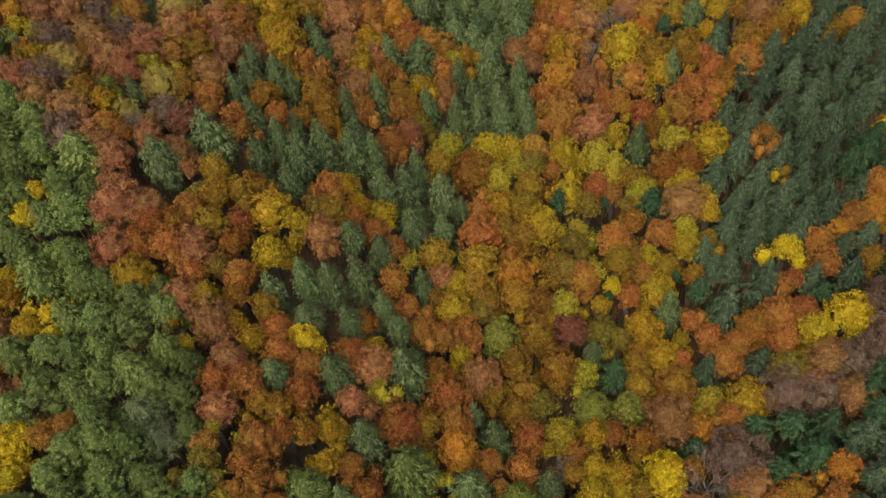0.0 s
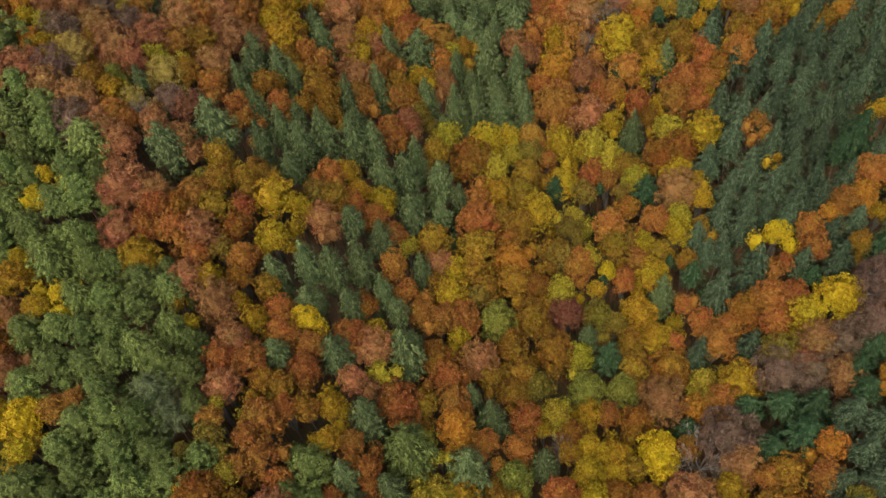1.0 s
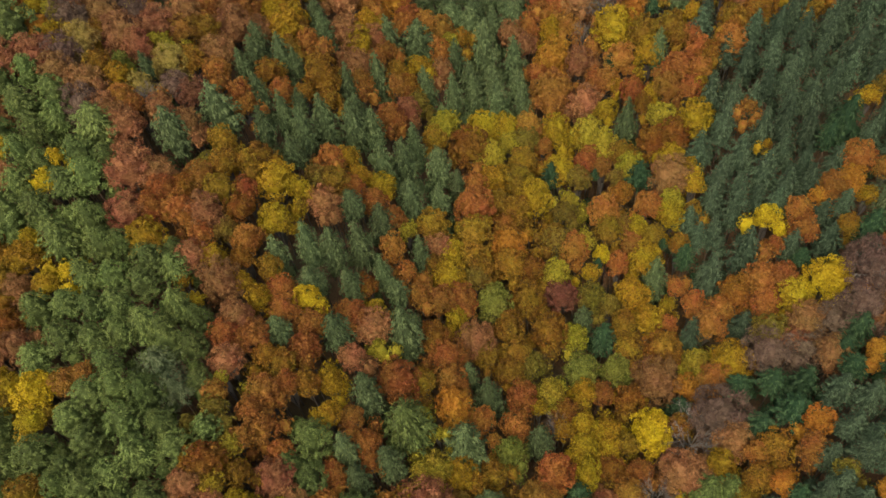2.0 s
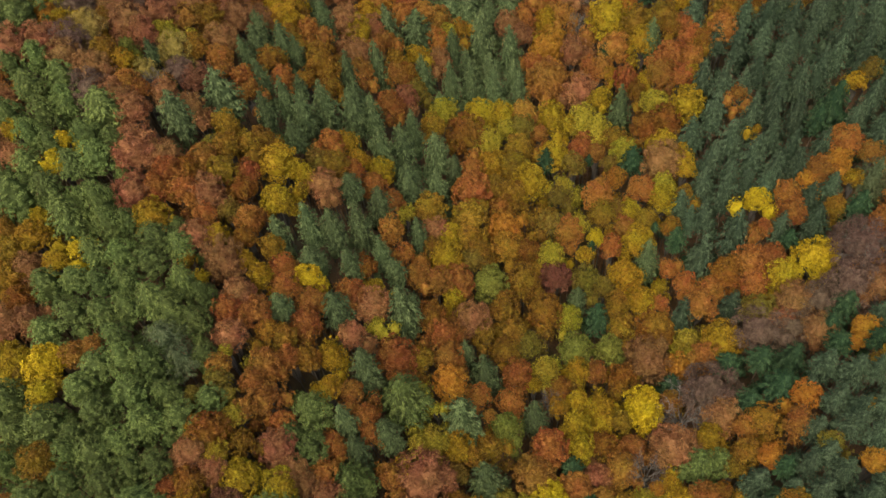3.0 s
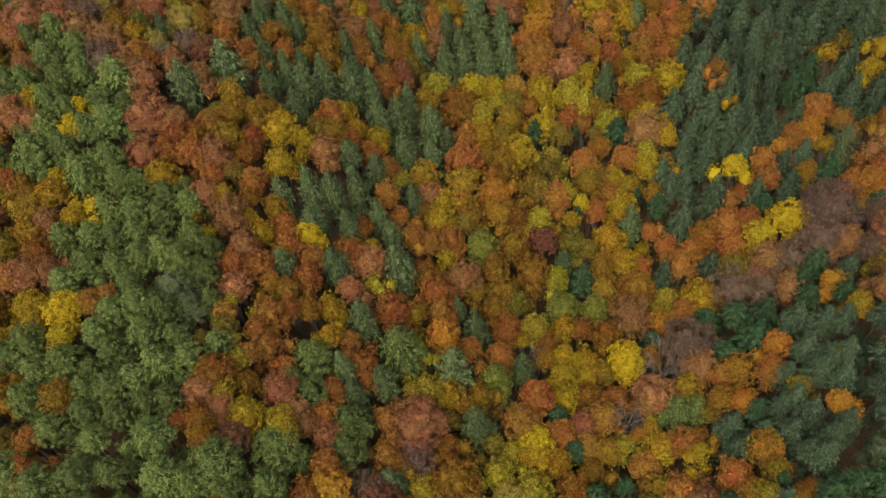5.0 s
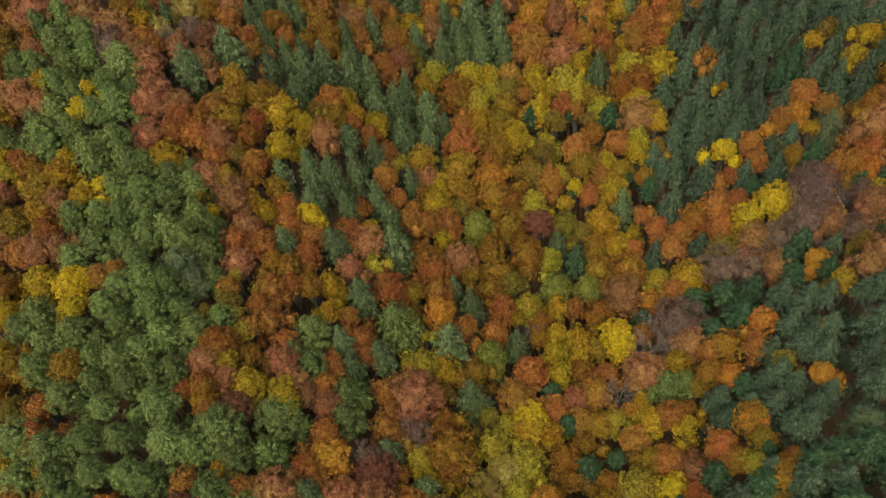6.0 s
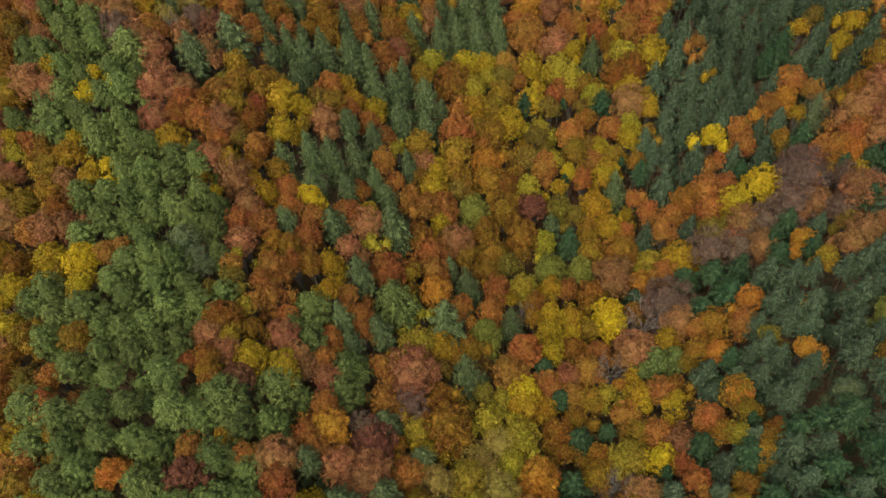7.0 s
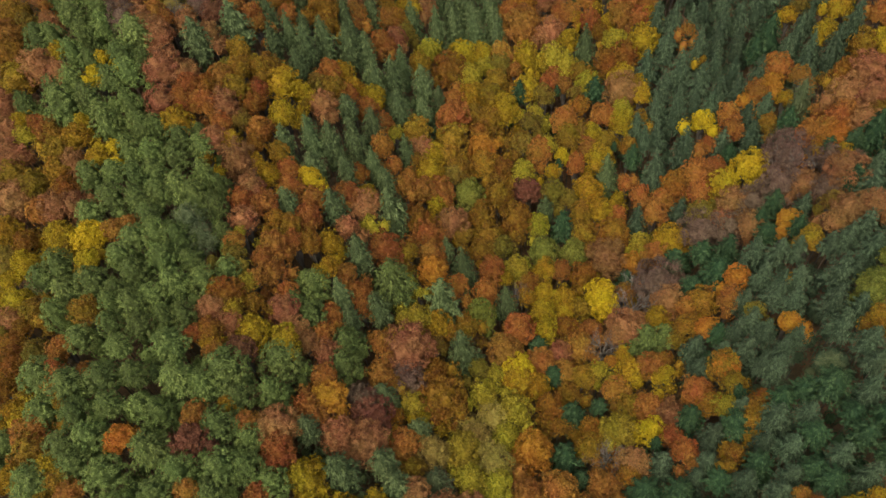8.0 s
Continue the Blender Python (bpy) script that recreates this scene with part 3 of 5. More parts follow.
plant("Q", -37.1, 140.6, 48.2, 6.4, 9.8)
plant("Q", -3, 141, 29.3, 6.7, 12.5)
plant("Q", 3, 141, 28.1, 6.2, 10.5)
plant("Q", -38.7, 144.2, 49.6, 5.2, 10.8)
plant("Q", -6.4, 145, 32.4, 5.7, 12.8)
plant("Q", 8.6, 145.8, 29.9, 7.5, 16.4)
plant("Q", -22.7, 146.5, 39.9, 6.8, 13.1)
plant("Q", -15.7, 148.2, 36.7, 8.4, 13)
plant("Q", 1.2, 149.2, 31.7, 7.9, 18.9)
plant("Q", 49.8, 152.1, 41.9, 6.4, 10.1)
plant("Q", -2.2, 156.8, 34.7, 6.5, 10.7)
plant("Q", 3.5, 157.7, 33.9, 6.5, 9.7)
plant("Q", -6.7, 158.3, 36.3, 6.2, 9.2)
plant("Q", 9, 159.5, 34, 7.7, 11.6)
plant("Q", -1.2, 160.5, 35.6, 5.8, 10.2)
plant("Q", -24.1, 162.2, 44.3, 4, 5.9)
plant("Q", -7.5, 163.7, 38.2, 7, 11.7)
plant("Q", -15.2, 163.7, 40.8, 5.2, 9.8)
plant("Q", 11.7, 165.9, 35.9, 6.1, 10.6)
plant("Q", 7, 166, 36.1, 7, 10.5)
plant("Q", -19.5, 166.5, 42.3, 6.6, 11.3)
plant("Q", 1.9, 166.6, 37, 7, 10.5)
plant("Q", -4.3, 167.2, 38.5, 6.1, 9.2)
plant("Q", -12, 168, 40, 6.2, 10.7)
plant("Q", -16.5, 171, 42.7, 6.6, 11.2)
plant("Q", -9, 172.5, 40.7, 6.3, 10.8)
plant("Q", -3, 172.5, 39, 6.3, 11.7)
plant("Q", 3, 172.5, 37.9, 6.1, 10)
plant("Q", 9, 172.5, 37.1, 6.6, 10.8)
plant("R", -58.8, 5.3, 44.1, 5.8, 6)
plant("R", 11.2, 15.6, 6.6, 10.6, 14.8)
plant("R", -28.2, 19.4, 27.3, 8.8, 9.2)
plant("R", 52.9, 29.4, 15.2, 6.9, 7.2)
plant("R", 65.2, 34.4, 23.1, 5.5, 5.7)
plant("R", 30.9, 37.2, 5.2, 3.5, 4.2)
plant("R", 51.1, 39.7, 14, 5.7, 6)
plant("R", 59.4, 50, 17.9, 7.1, 7.5)
plant("R", -9, 55.7, 18.4, 8.6, 9.1)
plant("R", 71.4, 60.4, 24, 5.6, 7.8)
plant("R", 39.3, 62.7, 6.9, 6.8, 9.5)
plant("R", 85.6, 77.4, 32.3, 7.7, 8.1)
plant("R", 4.3, 93.5, 20.6, 8.8, 9.3)
plant("R", 70.1, 95.5, 28.4, 4.8, 5)
plant("R", 76, 97.5, 31.7, 6.8, 7.1)
plant("R", -86.2, 115.6, 71.3, 3.6, 3.8)
plant("R", -91.1, 125.4, 72.8, 4, 4.2)
plant("R", 77.5, 133.2, 50.3, 6, 6.3)
plant("R", 18.7, 146.4, 29.5, 11.2, 12.4)
plant("R", 39.4, 153.6, 37.1, 6.3, 6.6)
plant("R", -21.4, 159.6, 41.5, 10.2, 10.7)
plant("S", 67.1, -0, 29.8, 5.7, 11.8)
plant("S", 54.4, 0.1, 22, 5.6, 8.5)
plant("S", 57.1, 3.1, 22.5, 5.7, 8.5)
plant("S", 50.3, 4, 18.1, 6.1, 9.1)
plant("S", 65.2, 5.2, 26.9, 5.4, 8.1)
plant("S", 42.6, 7, 12.9, 4.8, 8)
plant("S", 58.8, 8.7, 21.9, 6.3, 9.9)
plant("S", 45.1, 9.3, 13.6, 6.4, 9.6)
plant("S", 55, 10.8, 19, 5.4, 9.2)
plant("S", 37.4, 11.3, 9.3, 6.9, 10.3)
plant("S", 63.1, 14.5, 23.4, 6.2, 9.2)
plant("S", 47.4, 15, 13.6, 6.6, 11.7)
plant("S", 58, 15.2, 19.9, 8.5, 12.7)
plant("S", 72.5, 15.5, 29.7, 6.1, 11.6)
plant("S", 53.4, 19.4, 16.6, 5.7, 8.5)
plant("S", 75, 20.8, 30.8, 5.2, 7.8)
plant("S", 75.5, 25.3, 30.8, 6.4, 9.5)
plant("S", 60.6, 25.7, 20.6, 6.8, 10.2)
plant("S", 59.1, 27.4, 19.6, 4.9, 7.4)
plant("S", 62.7, 28.8, 21.9, 6.4, 9.7)
plant("S", 72.7, 30.3, 28.7, 6.6, 9.9)
plant("S", 48.1, 30.4, 12.8, 6.1, 9.1)
plant("S", 65.6, 31, 23.8, 4.9, 7.8)
plant("S", 57, 31.5, 18.2, 6.1, 9.8)
plant("S", 75.7, 32.6, 30.8, 6.3, 9.5)
plant("S", 53.1, 33, 15.8, 5, 7.5)
plant("S", 60.9, 34.2, 20.7, 6.1, 9.4)
plant("S", 48.1, 35.4, 12.8, 6.8, 10.3)
plant("S", 73, 35.7, 28.9, 6.7, 10.1)
plant("S", 56.4, 36.6, 17.8, 5.2, 8.7)
plant("S", 59.4, 37.9, 19.7, 6, 9)
plant("S", 67, 38.9, 24.7, 5.6, 8.4)
plant("S", 75.5, 41.5, 30.4, 7.7, 11.6)
plant("S", 64.6, 41.7, 23, 6.2, 9.3)
plant("S", 77.8, 41.8, 31.9, 4.5, 6.8)
plant("S", 59.1, 42.9, 19.2, 6.1, 9.2)
plant("S", 68.8, 43.8, 25.7, 5.7, 8.6)
plant("S", 66.3, 44.6, 23.8, 5.2, 8)
plant("S", 81.6, 44.9, 34.1, 5.6, 8.5)
plant("S", 63.6, 47.3, 21.7, 6.4, 9.9)
plant("S", 87, 48, 36.2, 6, 11.5)
plant("S", 78.6, 49, 31.6, 5.8, 8.7)
plant("S", 75.9, 49.2, 29.8, 4.9, 7.4)
plant("S", 81.9, 50.2, 33.6, 6.7, 10.1)
plant("S", 70.8, 51.2, 26, 5.3, 8.2)
plant("S", 60.5, 51.7, 18.8, 4.4, 7.4)
plant("S", 67.7, 52, 23.7, 6.4, 9.6)
plant("S", 64.2, 55.2, 20.6, 6.6, 10)
plant("S", 86.1, 59.9, 34.5, 7.2, 10.7)
plant("S", 91.5, 61.5, 37.2, 6.2, 12)
plant("S", 75.3, 62.7, 26.7, 5.1, 7.6)
plant("S", 88.6, 65.4, 35.5, 5.1, 7.6)
plant("S", 93, 67.5, 37.3, 6.6, 12.8)
plant("S", 41.9, 73.8, 9.9, 6.4, 14.6)
plant("S", 52.4, 74.3, 13, 6.7, 10.1)
plant("S", 47.5, 85.3, 16.3, 7.7, 17.7)
plant("S", 70.1, 86.3, 25.4, 6.6, 10.6)
plant("S", 63.7, 87.4, 22.8, 6, 10.2)
plant("S", 55.1, 88.7, 20, 8.7, 15.1)
plant("S", 69.8, 92, 27.4, 5.7, 8.5)
plant("S", 74.2, 92.9, 29.6, 5.1, 7.7)
plant("S", 45.7, 93.1, 20.3, 5.4, 9.9)
plant("S", 49, 93.5, 21, 6.5, 10.5)
plant("S", 44.2, 96.5, 21.8, 6.3, 9.4)
plant("S", 62.4, 96.9, 26.5, 6.3, 9.5)
plant("S", 54.2, 97.9, 24.4, 7, 13.7)
plant("S", 58.7, 98.8, 26.2, 5.1, 7.7)
plant("S", 83.5, 99, 36.4, 6, 9.1)
plant("S", 68.9, 99.4, 30.1, 6.3, 9.4)
plant("S", 89.1, 99.5, 39.7, 7.3, 15.7)
plant("S", 49.6, 100.1, 24.4, 6.5, 10.3)
plant("S", 64.6, 100.1, 28.8, 6.1, 9.5)
plant("S", 55.5, 101.7, 26.6, 5.4, 8.6)
plant("S", 84.8, 101.8, 38.1, 5.1, 11.7)
plant("S", 74.2, 101.8, 33.2, 6, 9)
plant("S", 68.1, 102.5, 31.1, 6.3, 13)
plant("S", 93.7, 103.2, 44.3, 6.4, 14.7)
plant("S", 60.8, 103.7, 29.2, 7.7, 12.8)
plant("S", 80.2, 104.4, 37, 4.9, 8.6)
plant("S", 51.9, 104.6, 27, 6.5, 11.8)
plant("S", 82.5, 106.1, 38.8, 6.6, 15.2)
plant("S", 64.6, 106.4, 31.9, 5.4, 10.2)
plant("S", 56.6, 108.3, 30.2, 7.3, 11.6)
plant("S", 85.5, 108.6, 41.6, 4.9, 9.3)
plant("S", 70.2, 109.6, 35.3, 5.8, 13.4)
plant("S", 61.2, 111.6, 33.2, 6.5, 14.6)
plant("S", 48.5, 111.6, 29.1, 7.2, 10.8)
plant("S", 65.9, 112.2, 35.1, 6.9, 14.2)
plant("S", 94.4, 112.4, 48.4, 7.3, 13.6)
plant("S", 87.3, 114, 45.5, 5.1, 11.8)
plant("S", 53.9, 114.9, 32.2, 7.7, 13)
plant("S", 89.2, 115, 46.4, 6.5, 11.4)
plant("S", 83.3, 115.7, 44.3, 5.9, 10.7)
plant("S", 71.5, 115.9, 39, 6.1, 12.3)
plant("S", 67.6, 116.3, 37.7, 5.2, 8.9)
plant("S", 75.5, 116.7, 41.1, 6.8, 13.5)
plant("S", 78.9, 118.2, 43.4, 6, 10.9)
plant("S", 60.4, 118.8, 36.3, 5.3, 10.9)
plant("S", 85.3, 119.6, 47.4, 6.2, 13)
plant("S", 91.5, 120, 50.4, 6.6, 12.3)
plant("S", 56.4, 120.2, 35.3, 6.6, 14.7)
plant("S", 67.9, 120.9, 40.1, 6, 11.1)
plant("S", 63.7, 121.3, 38.6, 6, 11.2)
plant("S", 81.6, 122.6, 47.1, 7.3, 13)
plant("S", 70.2, 123.2, 42.3, 5.9, 9.6)
plant("S", 74.2, 123.6, 44.1, 5.4, 9.6)
plant("S", 52.6, 123.6, 34.9, 6.5, 11.6)
plant("S", 87, 124.5, 50.3, 6.6, 12.2)
plant("S", 65.7, 127.4, 42.1, 6.1, 9.7)
plant("S", 76.9, 127.9, 47.6, 6.4, 9.6)
plant("S", 60.9, 128.7, 40.4, 6.4, 10.9)
plant("S", 77.1, 128.9, 48.3, 6.8, 10.7)
plant("S", 84, 129, 51, 6.1, 11.2)
plant("S", 72.2, 129.6, 46.2, 6.5, 9.7)
plant("S", 56.9, 132.3, 39.7, 5.7, 8.6)
plant("S", 80.5, 132.5, 51.8, 5.6, 11.1)
plant("S", 67.6, 132.8, 45.2, 6.6, 9.9)
plant("S", 70.7, 134.1, 47.3, 6.8, 11.1)
plant("S", 63.2, 134.6, 43.6, 6.2, 9.8)
plant("S", 82.5, 138, 54.5, 6.2, 12)
plant("S", 73.4, 138.3, 50.5, 6.1, 9.1)
plant("S", 78, 141, 53.2, 6.2, 11.4)
plant("S", 53, 141.2, 40.3, 7.3, 10.9)
plant("S", 54.5, 143.7, 41.7, 6.2, 12.3)
plant("U", -57, -6, 41.7, 6.2, 8.4)
plant("U", -52.2, -3.2, 41.6, 5.9, 6.2)
plant("U", -43.9, -2.5, 38.4, 6.1, 6.4)
plant("U", -72.2, -1.7, 44.8, 7.1, 7.5)
plant("U", -60, -0.9, 44, 6.9, 9)
plant("U", -49.5, 0.8, 41.1, 6.1, 6.4)
plant("U", -65.4, 0.8, 45, 6, 6.3)
plant("U", -35, 0.9, 33.5, 6.1, 7.5)
plant("U", -82.5, 1.5, 42.5, 6.4, 8.2)
plant("U", -43.3, 1.9, 38.3, 8, 8.4)
plant("U", -39.6, 3, 36.3, 6.3, 6.7)
plant("U", -68.1, 3.6, 45.6, 6.1, 6.4)
plant("U", -54.3, 3.8, 43.2, 7.1, 9.8)
plant("U", -64.1, 5.5, 45.6, 6.1, 6.4)
plant("U", -80.1, 5.9, 43.4, 4.2, 5.8)
plant("U", -85.5, 7.5, 41.7, 6.1, 8.2)
plant("U", -39.6, 8, 36.4, 5.4, 5.8)
plant("U", -67.6, 9.5, 46.2, 6, 6.6)
plant("U", -44.6, 9.6, 39.4, 6.8, 7.1)
plant("U", -73.7, 10, 45.6, 6.3, 8)
plant("U", -53.7, 10.1, 43.6, 5.2, 7.9)
plant("U", -56.5, 10.8, 44.6, 5.2, 7.7)
plant("U", -62, 10.9, 46, 5.2, 7.1)
plant("U", -70.1, 14.6, 46.6, 7.5, 9.4)
plant("U", -42.3, 15.6, 38.1, 6.2, 6.5)
plant("U", -64.1, 15.9, 46.9, 6.1, 6.7)
plant("U", -47.8, 16.3, 41.2, 6, 8.7)
plant("U", -52.2, 16.7, 43.5, 7.5, 7.9)
plant("U", -59, 16.8, 46, 5.3, 7.7)
plant("U", -76.7, 17.2, 45.7, 7.8, 9)
plant("U", -37.5, 18, 34, 6.2, 8.4)
plant("U", -45.1, 19.9, 40.1, 9.6, 10)
plant("U", -62.7, 21.8, 47.4, 5.5, 5.7)
plant("U", -45.6, 23.1, 40.6, 4, 4.2)
plant("U", -54.5, 23.3, 45, 7.4, 7.8)
plant("U", -70.4, 23.7, 47.6, 5.5, 6.1)
plant("U", -36.9, 25, 34.5, 8.9, 9.4)
plant("U", -65.1, 26.1, 48.1, 4.6, 6.9)
plant("U", -59.8, 26.2, 47.2, 5.4, 5.7)
plant("U", -26.3, 27.9, 26.6, 7.4, 7.7)
plant("U", -56, 28.3, 46.2, 4.7, 7.3)
plant("U", -76.7, 29.4, 47.2, 5.7, 9.8)
plant("U", -53.2, 29.6, 45.2, 4.8, 6.1)
plant("U", -61.8, 30.3, 48, 6.6, 8.5)
plant("U", -65.8, 30.5, 48.5, 4.7, 8.1)
plant("U", -58.9, 32.3, 47.5, 5.8, 6.4)
plant("U", -25.7, 32.6, 26.6, 7.1, 9.7)
plant("U", -65.2, 33, 48.8, 4.8, 6.6)
plant("U", -76.5, 34.5, 47.2, 6.5, 8.9)
plant("U", -70.7, 35.4, 49, 7, 8.6)
plant("U", -55.8, 35.7, 46.9, 6.7, 9.5)
plant("U", -32.5, 36.8, 32.5, 6.2, 6.5)
plant("U", -62.8, 37, 49.1, 5.9, 8)
plant("U", -51.1, 37.5, 45.1, 5.8, 6.5)
plant("U", -35.4, 38.5, 34.9, 3.8, 6.5)
plant("U", -83, 38.5, 46.9, 5.9, 7.6)
plant("U", -78.7, 39.7, 48.6, 6.8, 10.6)
plant("U", -58.3, 40.3, 48.3, 6.8, 9.4)
plant("U", 42.7, 40.5, 9.8, 5.4, 9.2)
plant("U", -66.5, 40.8, 50.1, 5.5, 6.4)
plant("U", 39, 40.8, 8.1, 6.7, 11.4)
plant("U", -53.5, 40.9, 46.7, 5.2, 7.2)
plant("U", -47.3, 41.2, 43.6, 5.1, 5.4)
plant("U", -32.5, 43.1, 33.5, 7.2, 8.9)
plant("U", -64.3, 44.6, 50.6, 6, 6.5)
plant("U", -56.1, 45.5, 48.4, 6.1, 10.2)
plant("U", -60.5, 45.9, 50, 5.9, 8.3)
plant("U", -49.1, 48.9, 45.7, 4.2, 4.9)
plant("U", -17.1, 49.3, 23.3, 10.3, 17.6)
plant("U", -62.5, 49.7, 51.3, 5.3, 7)
plant("U", -74.9, 50.9, 51.8, 5.6, 6.4)
plant("U", -65.3, 53.6, 52.6, 5.4, 6.9)
plant("U", -70.6, 53.8, 52.8, 6.5, 7.5)
plant("U", -50.9, 54.3, 47.4, 5.1, 7.4)
plant("U", -61.7, 55.1, 51.9, 5.2, 7.2)
plant("U", -54.5, 55.2, 49.3, 6.2, 10.5)
plant("U", -57.9, 56.8, 50.8, 7.2, 9.5)
plant("U", -75.9, 58.9, 54.2, 5.9, 8.3)
plant("U", -66.6, 59, 53.7, 5.5, 7)
plant("U", -50.5, 59.3, 47.8, 4.8, 8.1)
plant("U", -71.1, 59.7, 54.4, 5.5, 5.9)
plant("U", -63, 60.1, 53.1, 5.3, 7.2)
plant("U", -53.7, 61.1, 49.6, 6.3, 10.5)
plant("U", -59.8, 64.3, 52.7, 6.5, 6.9)
plant("U", -68.7, 64.6, 55.5, 5.6, 8.6)
plant("U", -64.3, 64.7, 54.3, 5.6, 7.1)
plant("U", -55.5, 68.1, 51.6, 6.4, 6.9)
plant("U", -59.5, 69, 53.5, 6.6, 7)
plant("U", -67, 70.3, 56.5, 5.7, 8.7)
plant("U", -64.3, 71.1, 55.8, 4.6, 6.4)
plant("U", -74.4, 71.1, 58.3, 7.7, 11.3)
plant("U", -56.4, 72, 52.9, 3.4, 3.5)
plant("U", -69.1, 74, 58.2, 6.6, 11.3)
plant("U", -84.2, 74.9, 60.1, 8.9, 10.2)
plant("U", -93.1, 76.3, 60.1, 4.7, 6.9)
plant("U", -78.9, 76.6, 60.9, 5.8, 6.1)
plant("U", -87.1, 80, 62.2, 4.7, 4.9)
plant("U", -82.7, 80.6, 62.6, 5.8, 7)
plant("U", -74.9, 80.7, 61.8, 6.5, 6.8)
plant("U", -71.1, 82.6, 61.6, 7, 7.3)
plant("U", -78.9, 84.3, 63.8, 4.7, 6.5)
plant("U", -68, 85.7, 61.5, 4.8, 7.9)
plant("U", -82.9, 86, 64.8, 5.9, 8.2)
plant("U", -73.2, 86.6, 63.4, 6.1, 7)
plant("U", -87.9, 90.1, 66.5, 5.7, 8.2)
plant("U", -91.4, 90.3, 66.5, 6.6, 8.1)
plant("U", -81.4, 90.6, 66.3, 5, 7.3)
plant("U", -71, 92.4, 64.4, 9.3, 9.7)
plant("U", -77.6, 93.2, 66.5, 6, 7.4)
plant("U", -85, 95.9, 68.4, 6.5, 7)
plant("U", -79.7, 98.8, 68.3, 6.1, 6.4)
plant("U", -89.1, 100.3, 70.1, 4.5, 7)
plant("U", -84.6, 102.4, 70.1, 5.4, 7.4)
plant("U", -91, 113.2, 73, 11, 11.5)
plant("Y", 36.7, 18.9, 7.6, 6.6, 9.2)
plant("Y", 9.5, 34.5, 7.5, 8.9, 9.3)
plant("Y", -73.2, 45.3, 50.7, 7.8, 8.2)
plant("Y", 30.8, 53.7, 5.9, 10.7, 15)
plant("Y", -71.7, 64.8, 56.1, 3.2, 3.3)
plant("Y", -34.8, 68.9, 38.4, 6.7, 7.1)
plant("Y", 68.5, 78.8, 22.4, 10.7, 11.2)
plant("Y", -77.6, 81.1, 62.6, 3.8, 5.3)
plant("Y", -76.5, 85, 63.8, 3.1, 4.3)
plant("Y", 24.6, 90.8, 18.3, 4.4, 6.2)
plant("Y", 60.1, 94.1, 24.4, 6.4, 6.8)
plant("b", -7.5, 0, 17.2, 6.7, 7.6)
plant("b", -1.5, 1.5, 14.3, 6.8, 7.6)
plant("b", -11.6, 3.7, 18.4, 5.9, 7.6)
plant("b", -35.7, 11.2, 33.1, 8.7, 9.2)
plant("b", -21.3, 12.2, 22.4, 10, 10.5)
plant("b", 32.1, 12.2, 6.8, 7.3, 7.6)
plant("b", -25.7, 12.5, 25.6, 7.8, 10.7)
plant("b", 40.8, 21.8, 8.3, 6.3, 8)
plant("b", -29.4, 29.3, 28.7, 5, 7)
plant("b", -45.6, 30, 40.7, 4.7, 4.9)
plant("b", -32.7, 30.4, 31.3, 4.9, 6.9)
plant("b", -87.6, 30.5, 44.7, 5.2, 6.2)
plant("b", -48.9, 32.1, 42.9, 5.8, 6.1)
plant("b", -35.2, 32.6, 33.5, 5.9, 6.1)
plant("b", -14.1, 35.3, 18.1, 12.6, 13.2)
plant("b", -37.2, 35.5, 35.4, 7, 7.4)
plant("b", 19.8, 40, 5, 5.8, 8.1)
plant("b", 35.8, 44.8, 6.5, 10.3, 10.8)
plant("b", 45.8, 50.1, 10, 8.3, 8.7)
plant("b", -82.9, 52.9, 51.2, 7.4, 7.9)
plant("b", -45.8, 53.2, 43.7, 6.3, 6.7)
plant("b", -78.6, 53.2, 51.7, 5.2, 7.3)
plant("b", -99, 54, 50.6, 6.2, 6.8)
plant("b", 78.3, 54.3, 30.3, 5.6, 6.3)
plant("b", 85.6, 55.7, 34.5, 5.9, 6.2)
plant("b", 81.6, 55.9, 31.8, 8.6, 9)
plant("b", -92.7, 56, 51.7, 8.4, 8.9)
plant("b", -26.9, 60.1, 31, 5.9, 6.2)
plant("b", -100.5, 61.5, 52.9, 6.7, 8.5)
plant("b", -45.5, 61.7, 44.4, 6.3, 6.6)
plant("b", -80.3, 62.5, 54.7, 5.1, 7.2)
plant("b", 65.7, 63.3, 19.6, 7.2, 7.5)
plant("b", 33.7, 65.3, 6.5, 10.8, 13.8)
plant("b", -95, 65.6, 54.9, 8.6, 9.1)
plant("b", 84.1, 66.5, 31.8, 10.4, 10.9)
plant("b", -23.8, 67.4, 29.9, 8.3, 8.7)
plant("b", -48.3, 67.7, 46.9, 7.9, 11.1)
plant("b", 61, 68.1, 16.3, 6.3, 6.6)
plant("b", 77.1, 68.3, 26.8, 7, 7.3)
plant("b", -102, 69, 55.5, 6.7, 7.4)
plant("b", -4.1, 70.8, 17.4, 8.3, 10.4)
plant("b", -96.5, 71.1, 57.1, 6.1, 6.4)
plant("b", -53.4, 71.2, 50.6, 6.4, 6.7)
plant("b", 63.9, 71.4, 18.2, 8.9, 9.3)
plant("b", -97.9, 76.4, 59.2, 6.2, 8.7)
plant("b", -64.2, 77, 57, 7.1, 7.5)
plant("b", -103.5, 78, 59.2, 6.3, 7)
plant("b", 90.7, 78.7, 35.7, 7.6, 8)
plant("b", -52.3, 79.8, 52.2, 7.4, 9)
plant("b", -86.2, 82, 62.6, 6.4, 6.7)
plant("b", -90.6, 83.8, 63.3, 8, 9.8)
plant("b", -103.5, 84, 62, 6.2, 7.6)
